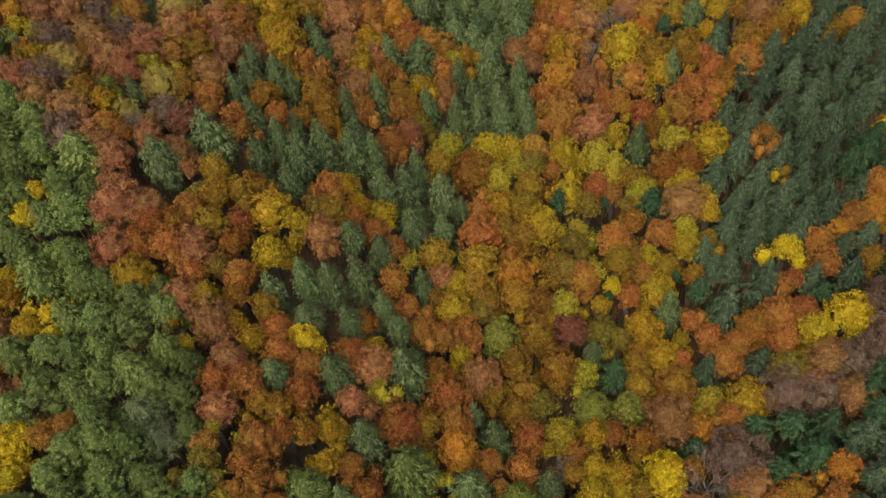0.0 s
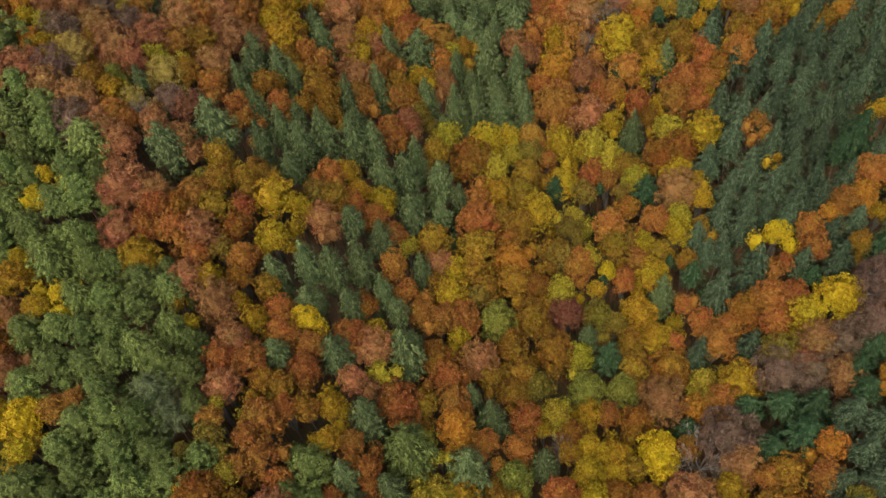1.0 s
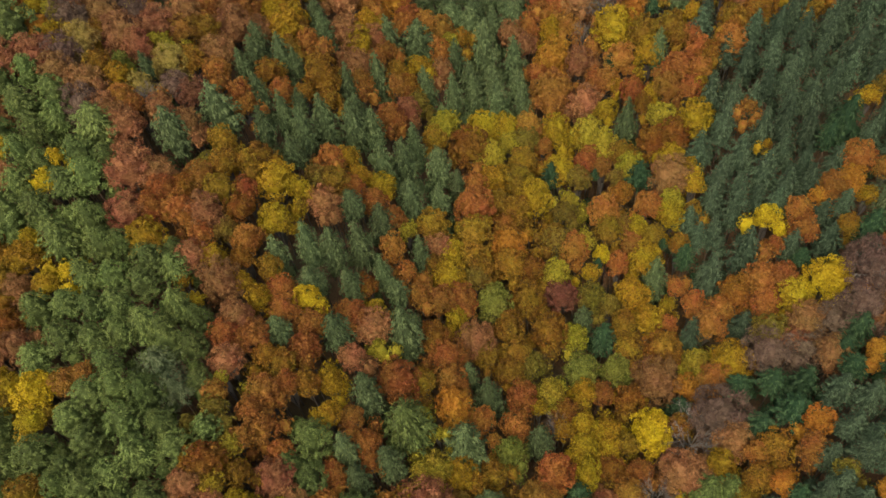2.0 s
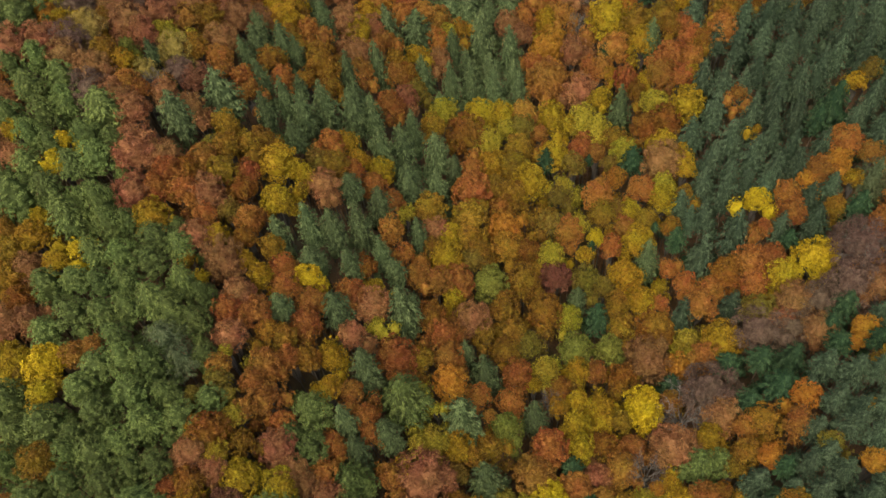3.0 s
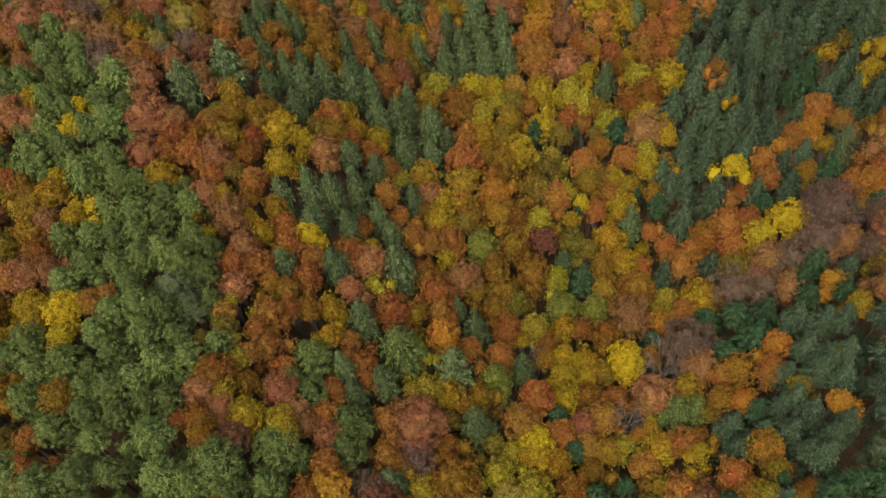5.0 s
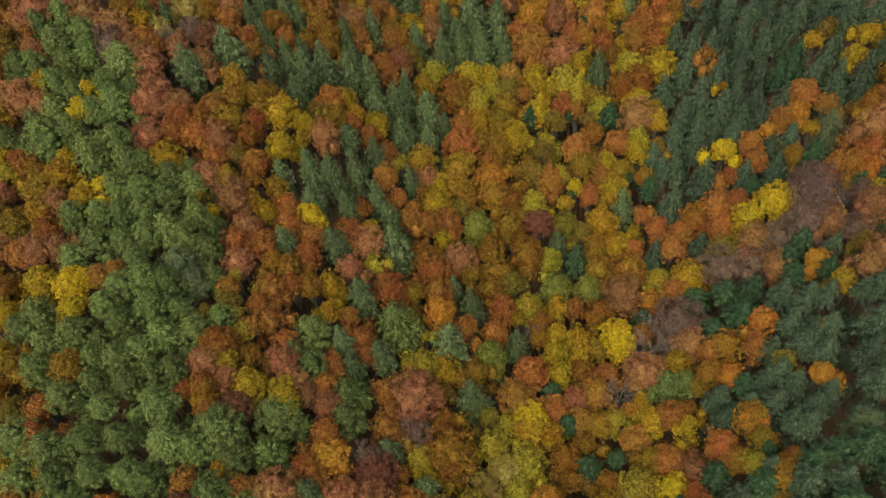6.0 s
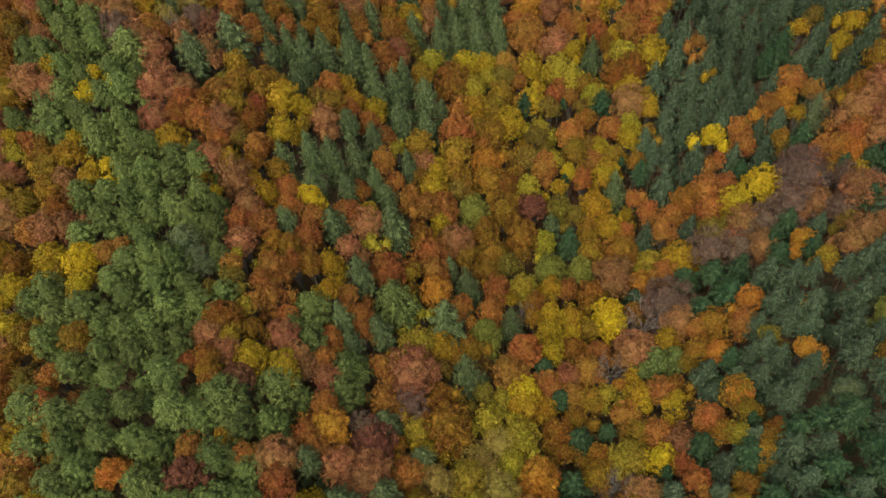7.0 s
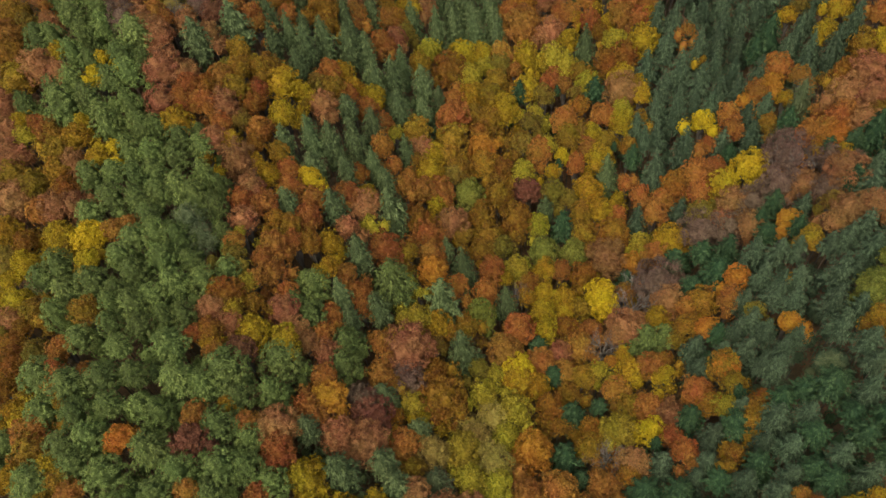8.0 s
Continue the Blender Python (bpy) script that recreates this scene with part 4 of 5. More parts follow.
plant("b", 93.7, 84.4, 38.1, 8.9, 9.4)
plant("b", -60.4, 85.2, 57.8, 6.8, 7.4)
plant("b", -64.7, 85.3, 59.6, 9.4, 9.8)
plant("b", 89.7, 87.2, 36.1, 9.4, 9.9)
plant("b", -11.5, 89.8, 25.5, 6.4, 6.8)
plant("b", -33.4, 90.1, 42, 7.4, 7.8)
plant("b", 94.4, 90.8, 39.9, 9.4, 9.8)
plant("b", -66.2, 93.3, 62.4, 7.2, 7.5)
plant("b", -89.8, 94.3, 67.6, 3.9, 5.5)
plant("b", -67.9, 95, 63.5, 5.8, 6.1)
plant("b", -70.6, 96.3, 64.8, 6.6, 7)
plant("b", -56.5, 97.1, 58.5, 5.7, 8)
plant("b", -61.5, 99, 61.2, 6.1, 7.2)
plant("b", -74.6, 101.7, 67.1, 7.3, 7.6)
plant("b", -80.1, 103.6, 68.9, 6.7, 7.1)
plant("b", -90.5, 104.3, 70.7, 9.4, 9.9)
plant("b", -84.6, 106.8, 70.3, 8.1, 8.6)
plant("b", 41.7, 107.2, 25.2, 9.6, 10.4)
plant("b", -68.7, 114.4, 64.8, 6.6, 9.1)
plant("b", -72.2, 117, 66.1, 8.9, 9.4)
plant("b", -55.4, 120.6, 57.7, 7.5, 8)
plant("b", -76.9, 123.2, 67.6, 6.9, 7.3)
plant("b", -67.3, 123.2, 63.5, 8.9, 9.4)
plant("b", -18, 125.2, 33.5, 7.1, 7.4)
plant("b", -86.5, 127.4, 71, 7.2, 7.6)
plant("b", -82.3, 128.6, 69.5, 8.4, 8.8)
plant("b", -54.1, 130.2, 56.8, 9.4, 9.9)
plant("b", -63.8, 131, 61.7, 8.8, 9.2)
plant("b", 25.1, 131.5, 26.9, 9, 9.8)
plant("b", -50, 131.9, 54.5, 6.4, 7.1)
plant("b", -29.5, 134.1, 41.8, 7.4, 7.8)
plant("b", -57, 138, 58.8, 7.6, 8)
plant("b", -9.8, 141, 31.7, 6, 8.5)
plant("b", 24.7, 143, 29.7, 7.5, 10.5)
plant("b", -32.3, 143.4, 44.5, 8.6, 9)
plant("b", 62.5, 144.8, 45.8, 7.9, 8.3)
plant("b", -25.8, 145.1, 40.7, 5.9, 8.3)
plant("b", 66, 150, 48.9, 5.9, 6.6)
plant("b", 11.6, 151, 30.5, 6.6, 7.3)
plant("b", -34.1, 153.5, 46.8, 10.1, 10.6)
plant("b", 8.4, 154.7, 31.7, 7.7, 8.6)
plant("b", 36.6, 161.1, 37.8, 7.1, 7.5)
plant("b", 26.1, 161.6, 35, 9, 9.4)
plant("b", 40.5, 165, 40.2, 6.3, 7.8)
plant("g", -18, 14.7, 19.8, 3.5, 4.9)
plant("g", -80.1, 22.5, 45, 5.3, 5.5)
plant("g", -88.8, 27.9, 44, 2.9, 3.9)
plant("g", -93, 28.5, 43.3, 6.3, 7.5)
plant("g", 1, 34.1, 10.1, 5.3, 7.4)
plant("g", -8.2, 38.1, 15.1, 5.3, 5.5)
plant("g", 60.2, 39.7, 19.7, 5, 5.2)
plant("g", -49.8, 41.8, 44.6, 3, 4.2)
plant("g", -96, 42, 47.2, 5.9, 7.4)
plant("g", -91.1, 43.3, 48.1, 5.4, 5.7)
plant("g", -46.7, 45.1, 43.3, 4.9, 5.2)
plant("g", 79.8, 60.4, 29.8, 5.9, 6.2)
plant("g", 7.1, 67.5, 11.5, 7.5, 7.9)
plant("g", 57.3, 71.6, 14.2, 9.7, 10.2)
plant("g", -48.7, 77.9, 49.4, 5, 6.8)
plant("g", 25.4, 80.9, 12.6, 5.3, 7.4)
plant("g", 21.6, 82.1, 13.5, 7.8, 10.9)
plant("g", -3.8, 84.5, 20.5, 7.1, 7.4)
plant("g", -52.8, 90.4, 55.2, 3.5, 4.3)
plant("g", -95.3, 94.9, 67.8, 4.5, 5.3)
plant("g", 15.1, 95, 19.9, 7, 7.6)
plant("g", -34.8, 95.9, 44.2, 4.1, 5.7)
plant("g", 30.3, 97, 20.4, 5.1, 6.8)
plant("g", 17.3, 100.6, 21.5, 6.7, 7.3)
plant("g", 29.7, 108.6, 23.6, 4.6, 6.4)
plant("g", 21.5, 109.2, 23.2, 6.9, 8.3)
plant("g", 84.5, 113.1, 43, 5.9, 6.2)
plant("g", 10.1, 122.4, 24, 8.9, 9.4)
plant("g", -15.4, 129.1, 32.3, 7.2, 7.5)
plant("l", 4.1, 7, 11.2, 8.1, 8.5)
plant("l", -1.4, 7.7, 12.8, 8.1, 8.5)
plant("l", -2.8, 14.3, 11.7, 10.1, 10.6)
plant("l", 6.1, 19.1, 7.9, 7.2, 7.6)
plant("l", 30.3, 20, 5.1, 10.5, 11)
plant("l", 51, 20.6, 14.8, 6.3, 6.6)
plant("l", -12.8, 23.3, 16.3, 6.5, 6.9)
plant("l", 8.2, 24.9, 7.1, 9.2, 9.7)
plant("l", 1.6, 27.8, 9.5, 7.4, 7.8)
plant("l", 4.5, 33.4, 8.9, 4.2, 4.5)
plant("l", 27.9, 35.2, 4.8, 5.1, 6.9)
plant("l", -43.7, 39.3, 40.8, 4.9, 5.2)
plant("l", -14.9, 42, 20.3, 4.2, 4.4)
plant("l", -12, 42.6, 18.6, 6.9, 7.2)
plant("l", -11.8, 49.4, 19.5, 2.4, 3.4)
plant("l", -46, 49.9, 43.8, 3.1, 3.6)
plant("l", 11.2, 61.6, 9.4, 7.1, 9.9)
plant("l", -22.6, 64.2, 28.8, 3, 3.2)
plant("l", 42.3, 68.5, 8.4, 6.3, 6.6)
plant("l", -92, 69, 56.9, 5.2, 5.5)
plant("l", 17.3, 74.1, 10.7, 6.8, 9.5)
plant("l", 14.3, 87.3, 17.1, 7.2, 7.9)
plant("l", -17.5, 90.9, 30.1, 3.9, 4.1)
plant("l", 21.2, 93.7, 19.4, 5.7, 6.5)
plant("l", 41, 101.5, 23.4, 6, 7)
plant("l", 18.5, 103.3, 22.4, 5.2, 5.4)
plant("l", 33.1, 111.2, 25, 7.5, 7.9)
plant("l", -63.9, 116.7, 62.8, 4.1, 4.3)
plant("l", 1.1, 117.2, 24.8, 8.8, 9.2)
plant("l", -66.3, 117.5, 63.8, 3.8, 4.7)
plant("l", 27.8, 117.6, 25.3, 7.7, 10.1)
plant("l", -85.1, 119.3, 71.2, 4.1, 5.6)
plant("l", 6, 121.2, 24.5, 5.5, 7.7)
plant("l", 41.8, 121.5, 29.8, 7.9, 8.3)
plant("l", 25.2, 121.7, 25.5, 9.5, 10.3)
plant("l", -9.6, 124.5, 29, 8.2, 8.6)
plant("l", -74.3, 130.5, 66.8, 3.6, 3.8)
plant("l", -7.7, 150.9, 33.9, 4.7, 5)
plant("m", -22.4, 21.4, 22.8, 7.1, 7.5)
plant("m", -14.3, 28.8, 16.8, 9.1, 10.1)
plant("m", 44.5, 56, 8.7, 13.1, 13.8)
plant("m", 79.9, 64, 29.2, 7.5, 7.8)
plant("m", 62, 65.5, 17, 7, 7.4)
plant("m", 56.3, 67.1, 13.6, 11.9, 12.5)
plant("m", 86.2, 68.5, 32.9, 5.2, 6.2)
plant("m", 67.4, 69.7, 20.3, 8.7, 9.4)
plant("m", 73.3, 70.8, 24.2, 11.3, 11.9)
plant("m", 82.9, 72.8, 30.5, 6.4, 6.8)
plant("m", 76.1, 78, 26.4, 12.9, 13.6)
plant("m", -74, 96.2, 65.9, 8.2, 8.6)
plant("m", -60.4, 105.8, 61.2, 6.4, 6.8)
plant("m", -80, 107.7, 69.3, 8.2, 8.6)
plant("m", -82.8, 119, 70.1, 6.7, 7.1)
plant("m", -71.8, 126, 65.4, 7.1, 7.4)
plant("m", -78.1, 129.5, 67.9, 7.4, 7.8)
plant("o", -69, -6, 43.7, 5.9, 6.5)
plant("o", -67.5, -1.9, 44.4, 4.7, 4.9)
plant("o", -74.1, 3.6, 44.5, 7.1, 7.5)
plant("o", 48.4, 7.8, 15.4, 2.9, 3.4)
plant("o", -12.2, 8.6, 17.3, 5.6, 7.8)
plant("o", 30.9, 9.8, 7.1, 5.8, 6.1)
plant("o", 50, 10.3, 15.6, 4.2, 4.4)
plant("o", -70.4, 11, 46.6, 2.5, 3.2)
plant("o", -88.5, 15, 41.6, 6.8, 8)
plant("o", -84.3, 16.2, 43, 4, 5.6)
plant("o", 54.3, 16.4, 17.3, 4.2, 5.5)
plant("o", 23.6, 17.2, 4.6, 7.2, 10.1)
plant("o", 55.2, 18.8, 17.2, 5.6, 5.9)
plant("o", -15.9, 19.7, 18.1, 3.6, 5.1)
plant("o", 57.2, 20.5, 18.6, 3.5, 4.5)
plant("o", 24.5, 21.2, 4.1, 6.2, 8.7)
plant("o", -84.3, 21.6, 43.8, 7.8, 8.2)
plant("o", 17.4, 21.9, 4.7, 4.7, 6.6)
plant("o", 48.5, 22, 12.8, 6.1, 6.5)
plant("o", -91.5, 22.5, 42, 6.4, 7.7)
plant("o", 53.4, 24.8, 15.5, 5.8, 7.5)
plant("o", -7.1, 25, 12.9, 12.8, 17.9)
plant("o", -86, 25.1, 43.9, 6.4, 6.7)
plant("o", 33.2, 26.2, 5.3, 6.2, 6.6)
plant("o", 16.4, 26.6, 4.7, 7.5, 10.5)
plant("o", -16.9, 27.1, 19, 3.9, 4.4)
plant("o", -48.5, 27.1, 42.2, 6.5, 6.8)
plant("o", -84.4, 28.2, 44.9, 4.1, 5.3)
plant("o", 77.9, 29, 32.2, 5.1, 7.2)
plant("o", 52.3, 29.4, 14.8, 8.8, 9.3)
plant("o", -70.9, 29.5, 47.8, 6.7, 7)
plant("o", 21, 30, 3.8, 5.9, 7.2)
plant("o", -82.5, 31.5, 45.5, 6.3, 7.5)
plant("o", -8.6, 31.8, 14.2, 6.7, 7)
plant("o", -45.6, 32.8, 41, 5.8, 6.1)
plant("o", 24.1, 34.3, 4.3, 7, 7.4)
plant("o", -42, 35.2, 38.8, 4.8, 6.8)
plant("o", 42.4, 35.2, 9.2, 3.7, 5)
plant("o", -46.9, 36, 42.1, 8.2, 8.6)
plant("o", 44.9, 39.1, 10.5, 4.2, 5.9)
plant("o", 47.7, 41.3, 12, 7.1, 7.5)
plant("o", -4.9, 41.5, 14, 4.3, 6)
plant("o", -1.5, 43.5, 12.3, 6.6, 8.1)
plant("o", 67.4, 44.7, 24.1, 3.2, 3.4)
plant("o", -88, 46.1, 49, 5.7, 6.6)
plant("o", 51.7, 46.6, 13.7, 8, 9)
plant("o", 21.5, 46.7, 5.3, 7.1, 7.4)
plant("o", 26, 51.5, 5.1, 6, 8.5)
plant("o", -33.8, 52.9, 35.2, 6.6, 7.9)
plant("o", 73.6, 53.1, 27.4, 5, 5.7)
plant("o", 36.6, 55.3, 6.3, 6.1, 6.4)
plant("o", -37.9, 55.4, 38.5, 6.6, 6.9)
plant("o", -40.7, 56.2, 40.5, 5.3, 5.5)
plant("o", -80.9, 56.7, 52.6, 6.2, 6.9)
plant("o", -88.4, 58.6, 52.8, 7.1, 7.4)
plant("o", 13.8, 58.6, 7.9, 6.2, 6.5)
plant("o", -14.5, 58.8, 22.2, 5.8, 6.1)
plant("o", -83.3, 60.8, 53.9, 6.3, 8.8)
plant("o", -93.6, 61, 53.3, 7.1, 7.5)
plant("o", 27.3, 61.2, 5.8, 7.4, 10.4)
plant("o", -84, 65.1, 55.5, 7.6, 8)
plant("o", 2.7, 65.3, 13.2, 7.4, 7.7)
plant("o", -1.8, 68.2, 15.8, 6.8, 7.1)
plant("o", -85.7, 69, 57, 5.2, 5.5)
plant("o", -12.3, 69.1, 22.1, 7.5, 10.5)
plant("o", 4.4, 69.6, 13.1, 7.8, 8.2)
plant("o", 36.1, 71.9, 8.2, 9.5, 9.9)
plant("o", 28.6, 72.1, 8.4, 6.4, 6.8)
plant("o", -41.3, 72.9, 43.2, 5.6, 7.8)
plant("o", -45.6, 73.5, 46.2, 5.5, 5.8)
plant("o", 2.7, 74.4, 15, 7.9, 11)
plant("o", 12, 75, 11.9, 9.2, 12.9)
plant("o", -24.8, 75.4, 32.2, 4.8, 6.7)
plant("o", 28.4, 77.4, 10.5, 6.5, 9.1)
plant("o", 81.9, 77.8, 30.4, 3.3, 3.9)
plant("o", 93.3, 79.6, 37.3, 6.1, 6.4)
plant("o", 52.4, 80.9, 14.9, 9.4, 9.9)
plant("o", 7.4, 81.2, 15.6, 9, 12.5)
plant("o", -96.2, 82, 61.9, 8.9, 9.3)
plant("o", -46.9, 82.5, 49.6, 7, 7.4)
plant("o", -56, 83.9, 55.3, 5.5, 5.8)
plant("o", -50.4, 85.3, 52.6, 7, 7.3)
plant("o", -12.4, 85.4, 25.3, 4.5, 6.4)
plant("o", -2.3, 86.6, 20.4, 7.7, 8.3)
plant("o", 9.1, 87.9, 17.8, 6.6, 8.5)
plant("o", -97.9, 88, 64.6, 9, 9.4)
plant("o", 73.9, 88, 27.3, 5.2, 7.3)
plant("o", 4.6, 88.8, 19.1, 9.4, 9.9)
plant("o", -4.9, 90.2, 22.4, 7.8, 8.2)
plant("o", -50.2, 90.8, 53.8, 7.1, 7.4)
plant("o", 41.8, 92, 18.8, 5.3, 7.4)
plant("o", 89.5, 92.7, 37.3, 6.4, 6.7)
plant("o", -46.7, 93.1, 52.1, 5.8, 6.7)
plant("o", 91.3, 93.9, 38.8, 6.3, 7.2)
plant("o", 36.3, 94.5, 19.5, 6.3, 6.6)
plant("o", -12.7, 94.8, 27, 9, 9.5)
plant("o", -3.5, 95.1, 22.9, 9.8, 10.4)
plant("o", -44.5, 95.2, 51.1, 6.5, 6.8)
plant("o", -31.6, 95.7, 41.6, 8.2, 8.6)
plant("o", 14.3, 95.7, 20.2, 5.7, 7.5)
plant("o", -51, 96, 55, 6.4, 7.8)
plant("o", 26.8, 96, 19.9, 8.2, 8.6)
plant("o", -98.2, 96.8, 68.7, 7.6, 8)
plant("o", 94.5, 96.9, 42, 6.9, 9.7)
plant("o", 3.8, 97.8, 21.8, 7.7, 8)
plant("o", 45.2, 98.6, 22.4, 4.4, 6.1)
plant("o", 6.3, 101.6, 22.3, 8.4, 9.7)
plant("o", 2.4, 103.1, 23.1, 8.4, 9.2)
plant("o", 30.6, 104.6, 22.8, 6.8, 7.1)
plant("o", -73.3, 106.1, 67.1, 6.3, 8)
plant("o", -108, 106.5, 70.6, 6.7, 7.9)
plant("o", -100.5, 109.5, 71.7, 6.4, 8)
plant("o", 7.2, 109.5, 23.2, 10.2, 10.7)
plant("o", -105, 111, 71.8, 6, 7.3)
plant("o", -59, 114.6, 60.2, 5.8, 7.4)
plant("o", 31.5, 114.8, 25.2, 6.9, 7.3)
plant("o", -102, 115.5, 73.2, 6.6, 7.5)
plant("o", 8.9, 115.8, 23.6, 8.1, 8.5)
plant("o", 39.6, 115.9, 27.3, 9.8, 10.3)
plant("o", 43.8, 116.5, 28.7, 8.5, 9.3)
plant("o", -38.8, 117, 47.8, 5.3, 5.5)
plant("o", -34.5, 117, 44.4, 6.7, 7.8)
plant("o", -76.3, 117, 67.8, 4, 5.4)
plant("o", -3.9, 118.8, 26.1, 11.8, 13.3)
plant("o", -12, 119.4, 29.4, 7, 8.2)
plant("o", -99, 120, 73.6, 6.4, 7.1)
plant("o", -46.1, 120, 52.4, 6.8, 7.1)
plant("o", -35.6, 125, 45.5, 11.6, 13.5)
plant("o", -59.1, 126.1, 59.3, 8.6, 9)
plant("o", 38, 126.5, 29.5, 5.4, 7.5)
plant("o", -42.9, 130.3, 50.3, 5.5, 6.4)
plant("o", 75.1, 132.8, 48.8, 4.6, 5.4)
plant("o", 54.2, 133.2, 38.2, 6.9, 7.3)
plant("o", -17.7, 133.6, 34.2, 6.2, 8.6)
plant("o", -20.5, 137.3, 36.4, 6.2, 6.5)
plant("o", 60.7, 137.6, 42.8, 6.9, 7.2)
plant("o", 65, 139.3, 45.6, 9, 9.4)
plant("o", 59, 140.2, 42.6, 6.4, 6.7)
plant("o", 48.3, 140.6, 37.4, 7.1, 7.9)
plant("o", 46.6, 144.7, 37.7, 8.9, 9.4)
plant("o", 40.6, 145.3, 35.3, 9.1, 12.7)
plant("o", 59.2, 147, 44.6, 6.2, 7.3)
plant("o", -41.5, 151.3, 51.3, 6.7, 7)
plant("o", -4.5, 152.6, 33.1, 5.1, 7.2)
plant("o", 46.4, 154, 40.1, 7.5, 7.9)
plant("o", 29.4, 164, 36.4, 7.2, 7.6)
plant("o", 34.5, 166.5, 38.4, 6.1, 7.6)
plant("o", 25.5, 168, 36.7, 6.5, 7.7)
plant("o", 30, 171, 38.7, 6.5, 7.4)
plant("r", 58.5, -4.5, 25.3, 6.1, 7.3)
plant("r", -64.9, -3.9, 43.9, 5.5, 5.8)
plant("r", -47.3, -2.4, 39.8, 5.5, 6.4)
plant("r", -37, -1.6, 34.4, 4.9, 5.2)
plant("r", 57.1, -1.1, 23.9, 3.7, 4.4)
plant("r", 21, 1.5, 10.1, 6.7, 8)
plant("r", 27, 1.5, 10, 6.3, 7.9)
plant("r", 9.4, 5.6, 9.9, 8.1, 8.5)
plant("r", 16.2, 6.4, 8.2, 9.8, 10.3)
plant("r", -34.9, 6.7, 32.8, 8.8, 9.3)
plant("r", -75.2, 6.9, 44.5, 7.3, 7.6)
plant("r", 25, 8.3, 6.9, 7.7, 9.4)
plant("r", 42.4, 9.4, 11.6, 3.6, 4.5)
plant("r", -48.6, 10.3, 41, 5, 5.3)
plant("r", -40.4, 11, 36.5, 5.2, 5.4)
plant("r", 42, 13.5, 10.1, 6.4, 7.9)
plant("r", -14.4, 14, 17.5, 8.2, 8.6)
plant("r", -30.2, 15.8, 29, 6.3, 8.2)
plant("r", -31.7, 17, 30.3, 5.1, 6.7)
plant("r", 40.2, 17.3, 8.7, 5.1, 7.1)
plant("r", -74.1, 18.1, 46, 3.9, 5.5)
plant("r", -73.9, 22.9, 46.5, 4.2, 5.8)
plant("r", -47.3, 23.8, 41.1, 4.5, 4.7)
plant("r", -29, 24, 28.3, 6.1, 8)
plant("r", 37.4, 24.6, 6.8, 7.6, 8)
plant("r", 46.9, 25.7, 11.7, 7.1, 7.5)
plant("r", -51, 26.3, 43.3, 3.7, 5.1)
plant("r", -19.2, 28.5, 20.2, 7.1, 8.1)
plant("r", 31.2, 30.4, 4.2, 7.7, 10.1)
plant("r", -30.1, 33, 29.6, 6.2, 6.5)
plant("r", 39.3, 34.2, 7.7, 7.9, 8.3)
plant("r", -19.3, 34.8, 21.6, 5.8, 8.1)
plant("r", 20.1, 35.4, 4.6, 6.8, 7.1)
plant("r", 14.9, 37.5, 5.7, 8.5, 8.9)
plant("r", -28.6, 38.3, 29.4, 5.2, 5.4)
plant("r", 6.9, 39.5, 8.4, 9.8, 10.3)
plant("r", -36.6, 40.1, 35.6, 5, 7)
plant("r", -42.7, 40.6, 40, 4.7, 4.9)
plant("r", 24.3, 41.1, 4.8, 8.3, 11.6)
plant("r", -23.2, 41.9, 26, 4.1, 5.7)
plant("r", -39.6, 43.3, 38.2, 7.2, 9.4)
plant("r", -23.8, 44.9, 27, 5.4, 7.5)
plant("r", 57, 44.9, 17.2, 6.5, 9.1)
plant("r", 10.6, 45.2, 7.8, 10.3, 10.8)
plant("r", -41.8, 45.8, 40.1, 5.3, 6.1)
plant("r", 27.6, 46.3, 5.1, 5.9, 6.2)
plant("r", -68.7, 46.4, 50.7, 4.6, 6.4)
plant("r", 48.8, 46.5, 12.1, 5.4, 7.5)
plant("r", -46.6, 47.5, 43.6, 4.8, 6.3)
plant("r", -66.3, 47.9, 51, 3.7, 3.9)
plant("r", -26.3, 48.5, 29.4, 5.4, 5.7)
plant("r", -40.2, 49.5, 39.4, 7.4, 7.7)
plant("r", -1.3, 50.2, 13.4, 3.1, 4.3)
plant("r", -36.7, 51.8, 37.2, 5.3, 7.4)
plant("r", -85.7, 52.9, 51, 7, 7.6)
plant("r", -3, 54, 14.5, 5.9, 7.4)
plant("r", 3, 54, 11.4, 6.5, 7.7)
plant("r", -46.8, 58, 44.9, 6.2, 7.4)
plant("r", -18.9, 58, 25.1, 9.5, 10)
plant("r", -42.8, 58.9, 42.2, 7.6, 7.9)
plant("r", -34.6, 59.7, 36.4, 6.8, 8.3)
plant("r", 5, 60.2, 11.4, 7.9, 11)
plant("r", -9.2, 61, 19.1, 7.4, 9.2)
plant("r", 21.9, 62.5, 6.5, 6, 8.4)
plant("r", 45.1, 64.3, 8.5, 7.7, 10)
plant("r", -34.2, 64.7, 36.7, 6.9, 7.2)
plant("r", -38.6, 65.7, 40, 6.8, 7.2)
plant("r", -10, 65.9, 20.2, 7.5, 9.7)
plant("r", -27.3, 68.6, 32.5, 7.2, 7.5)
plant("r", -39.4, 70, 41.3, 5.8, 6.1)
plant("r", -87, 70.8, 57.7, 4, 5.6)
plant("r", -88.5, 70.9, 57.6, 5.8, 8.1)
plant("r", -52.3, 75.7, 51, 5.5, 6.4)
plant("r", 46.4, 75.9, 11, 8.5, 9.1)
plant("r", 37.7, 77, 10.2, 4.3, 6)
plant("r", -45.6, 77.2, 47.1, 6.9, 7.8)
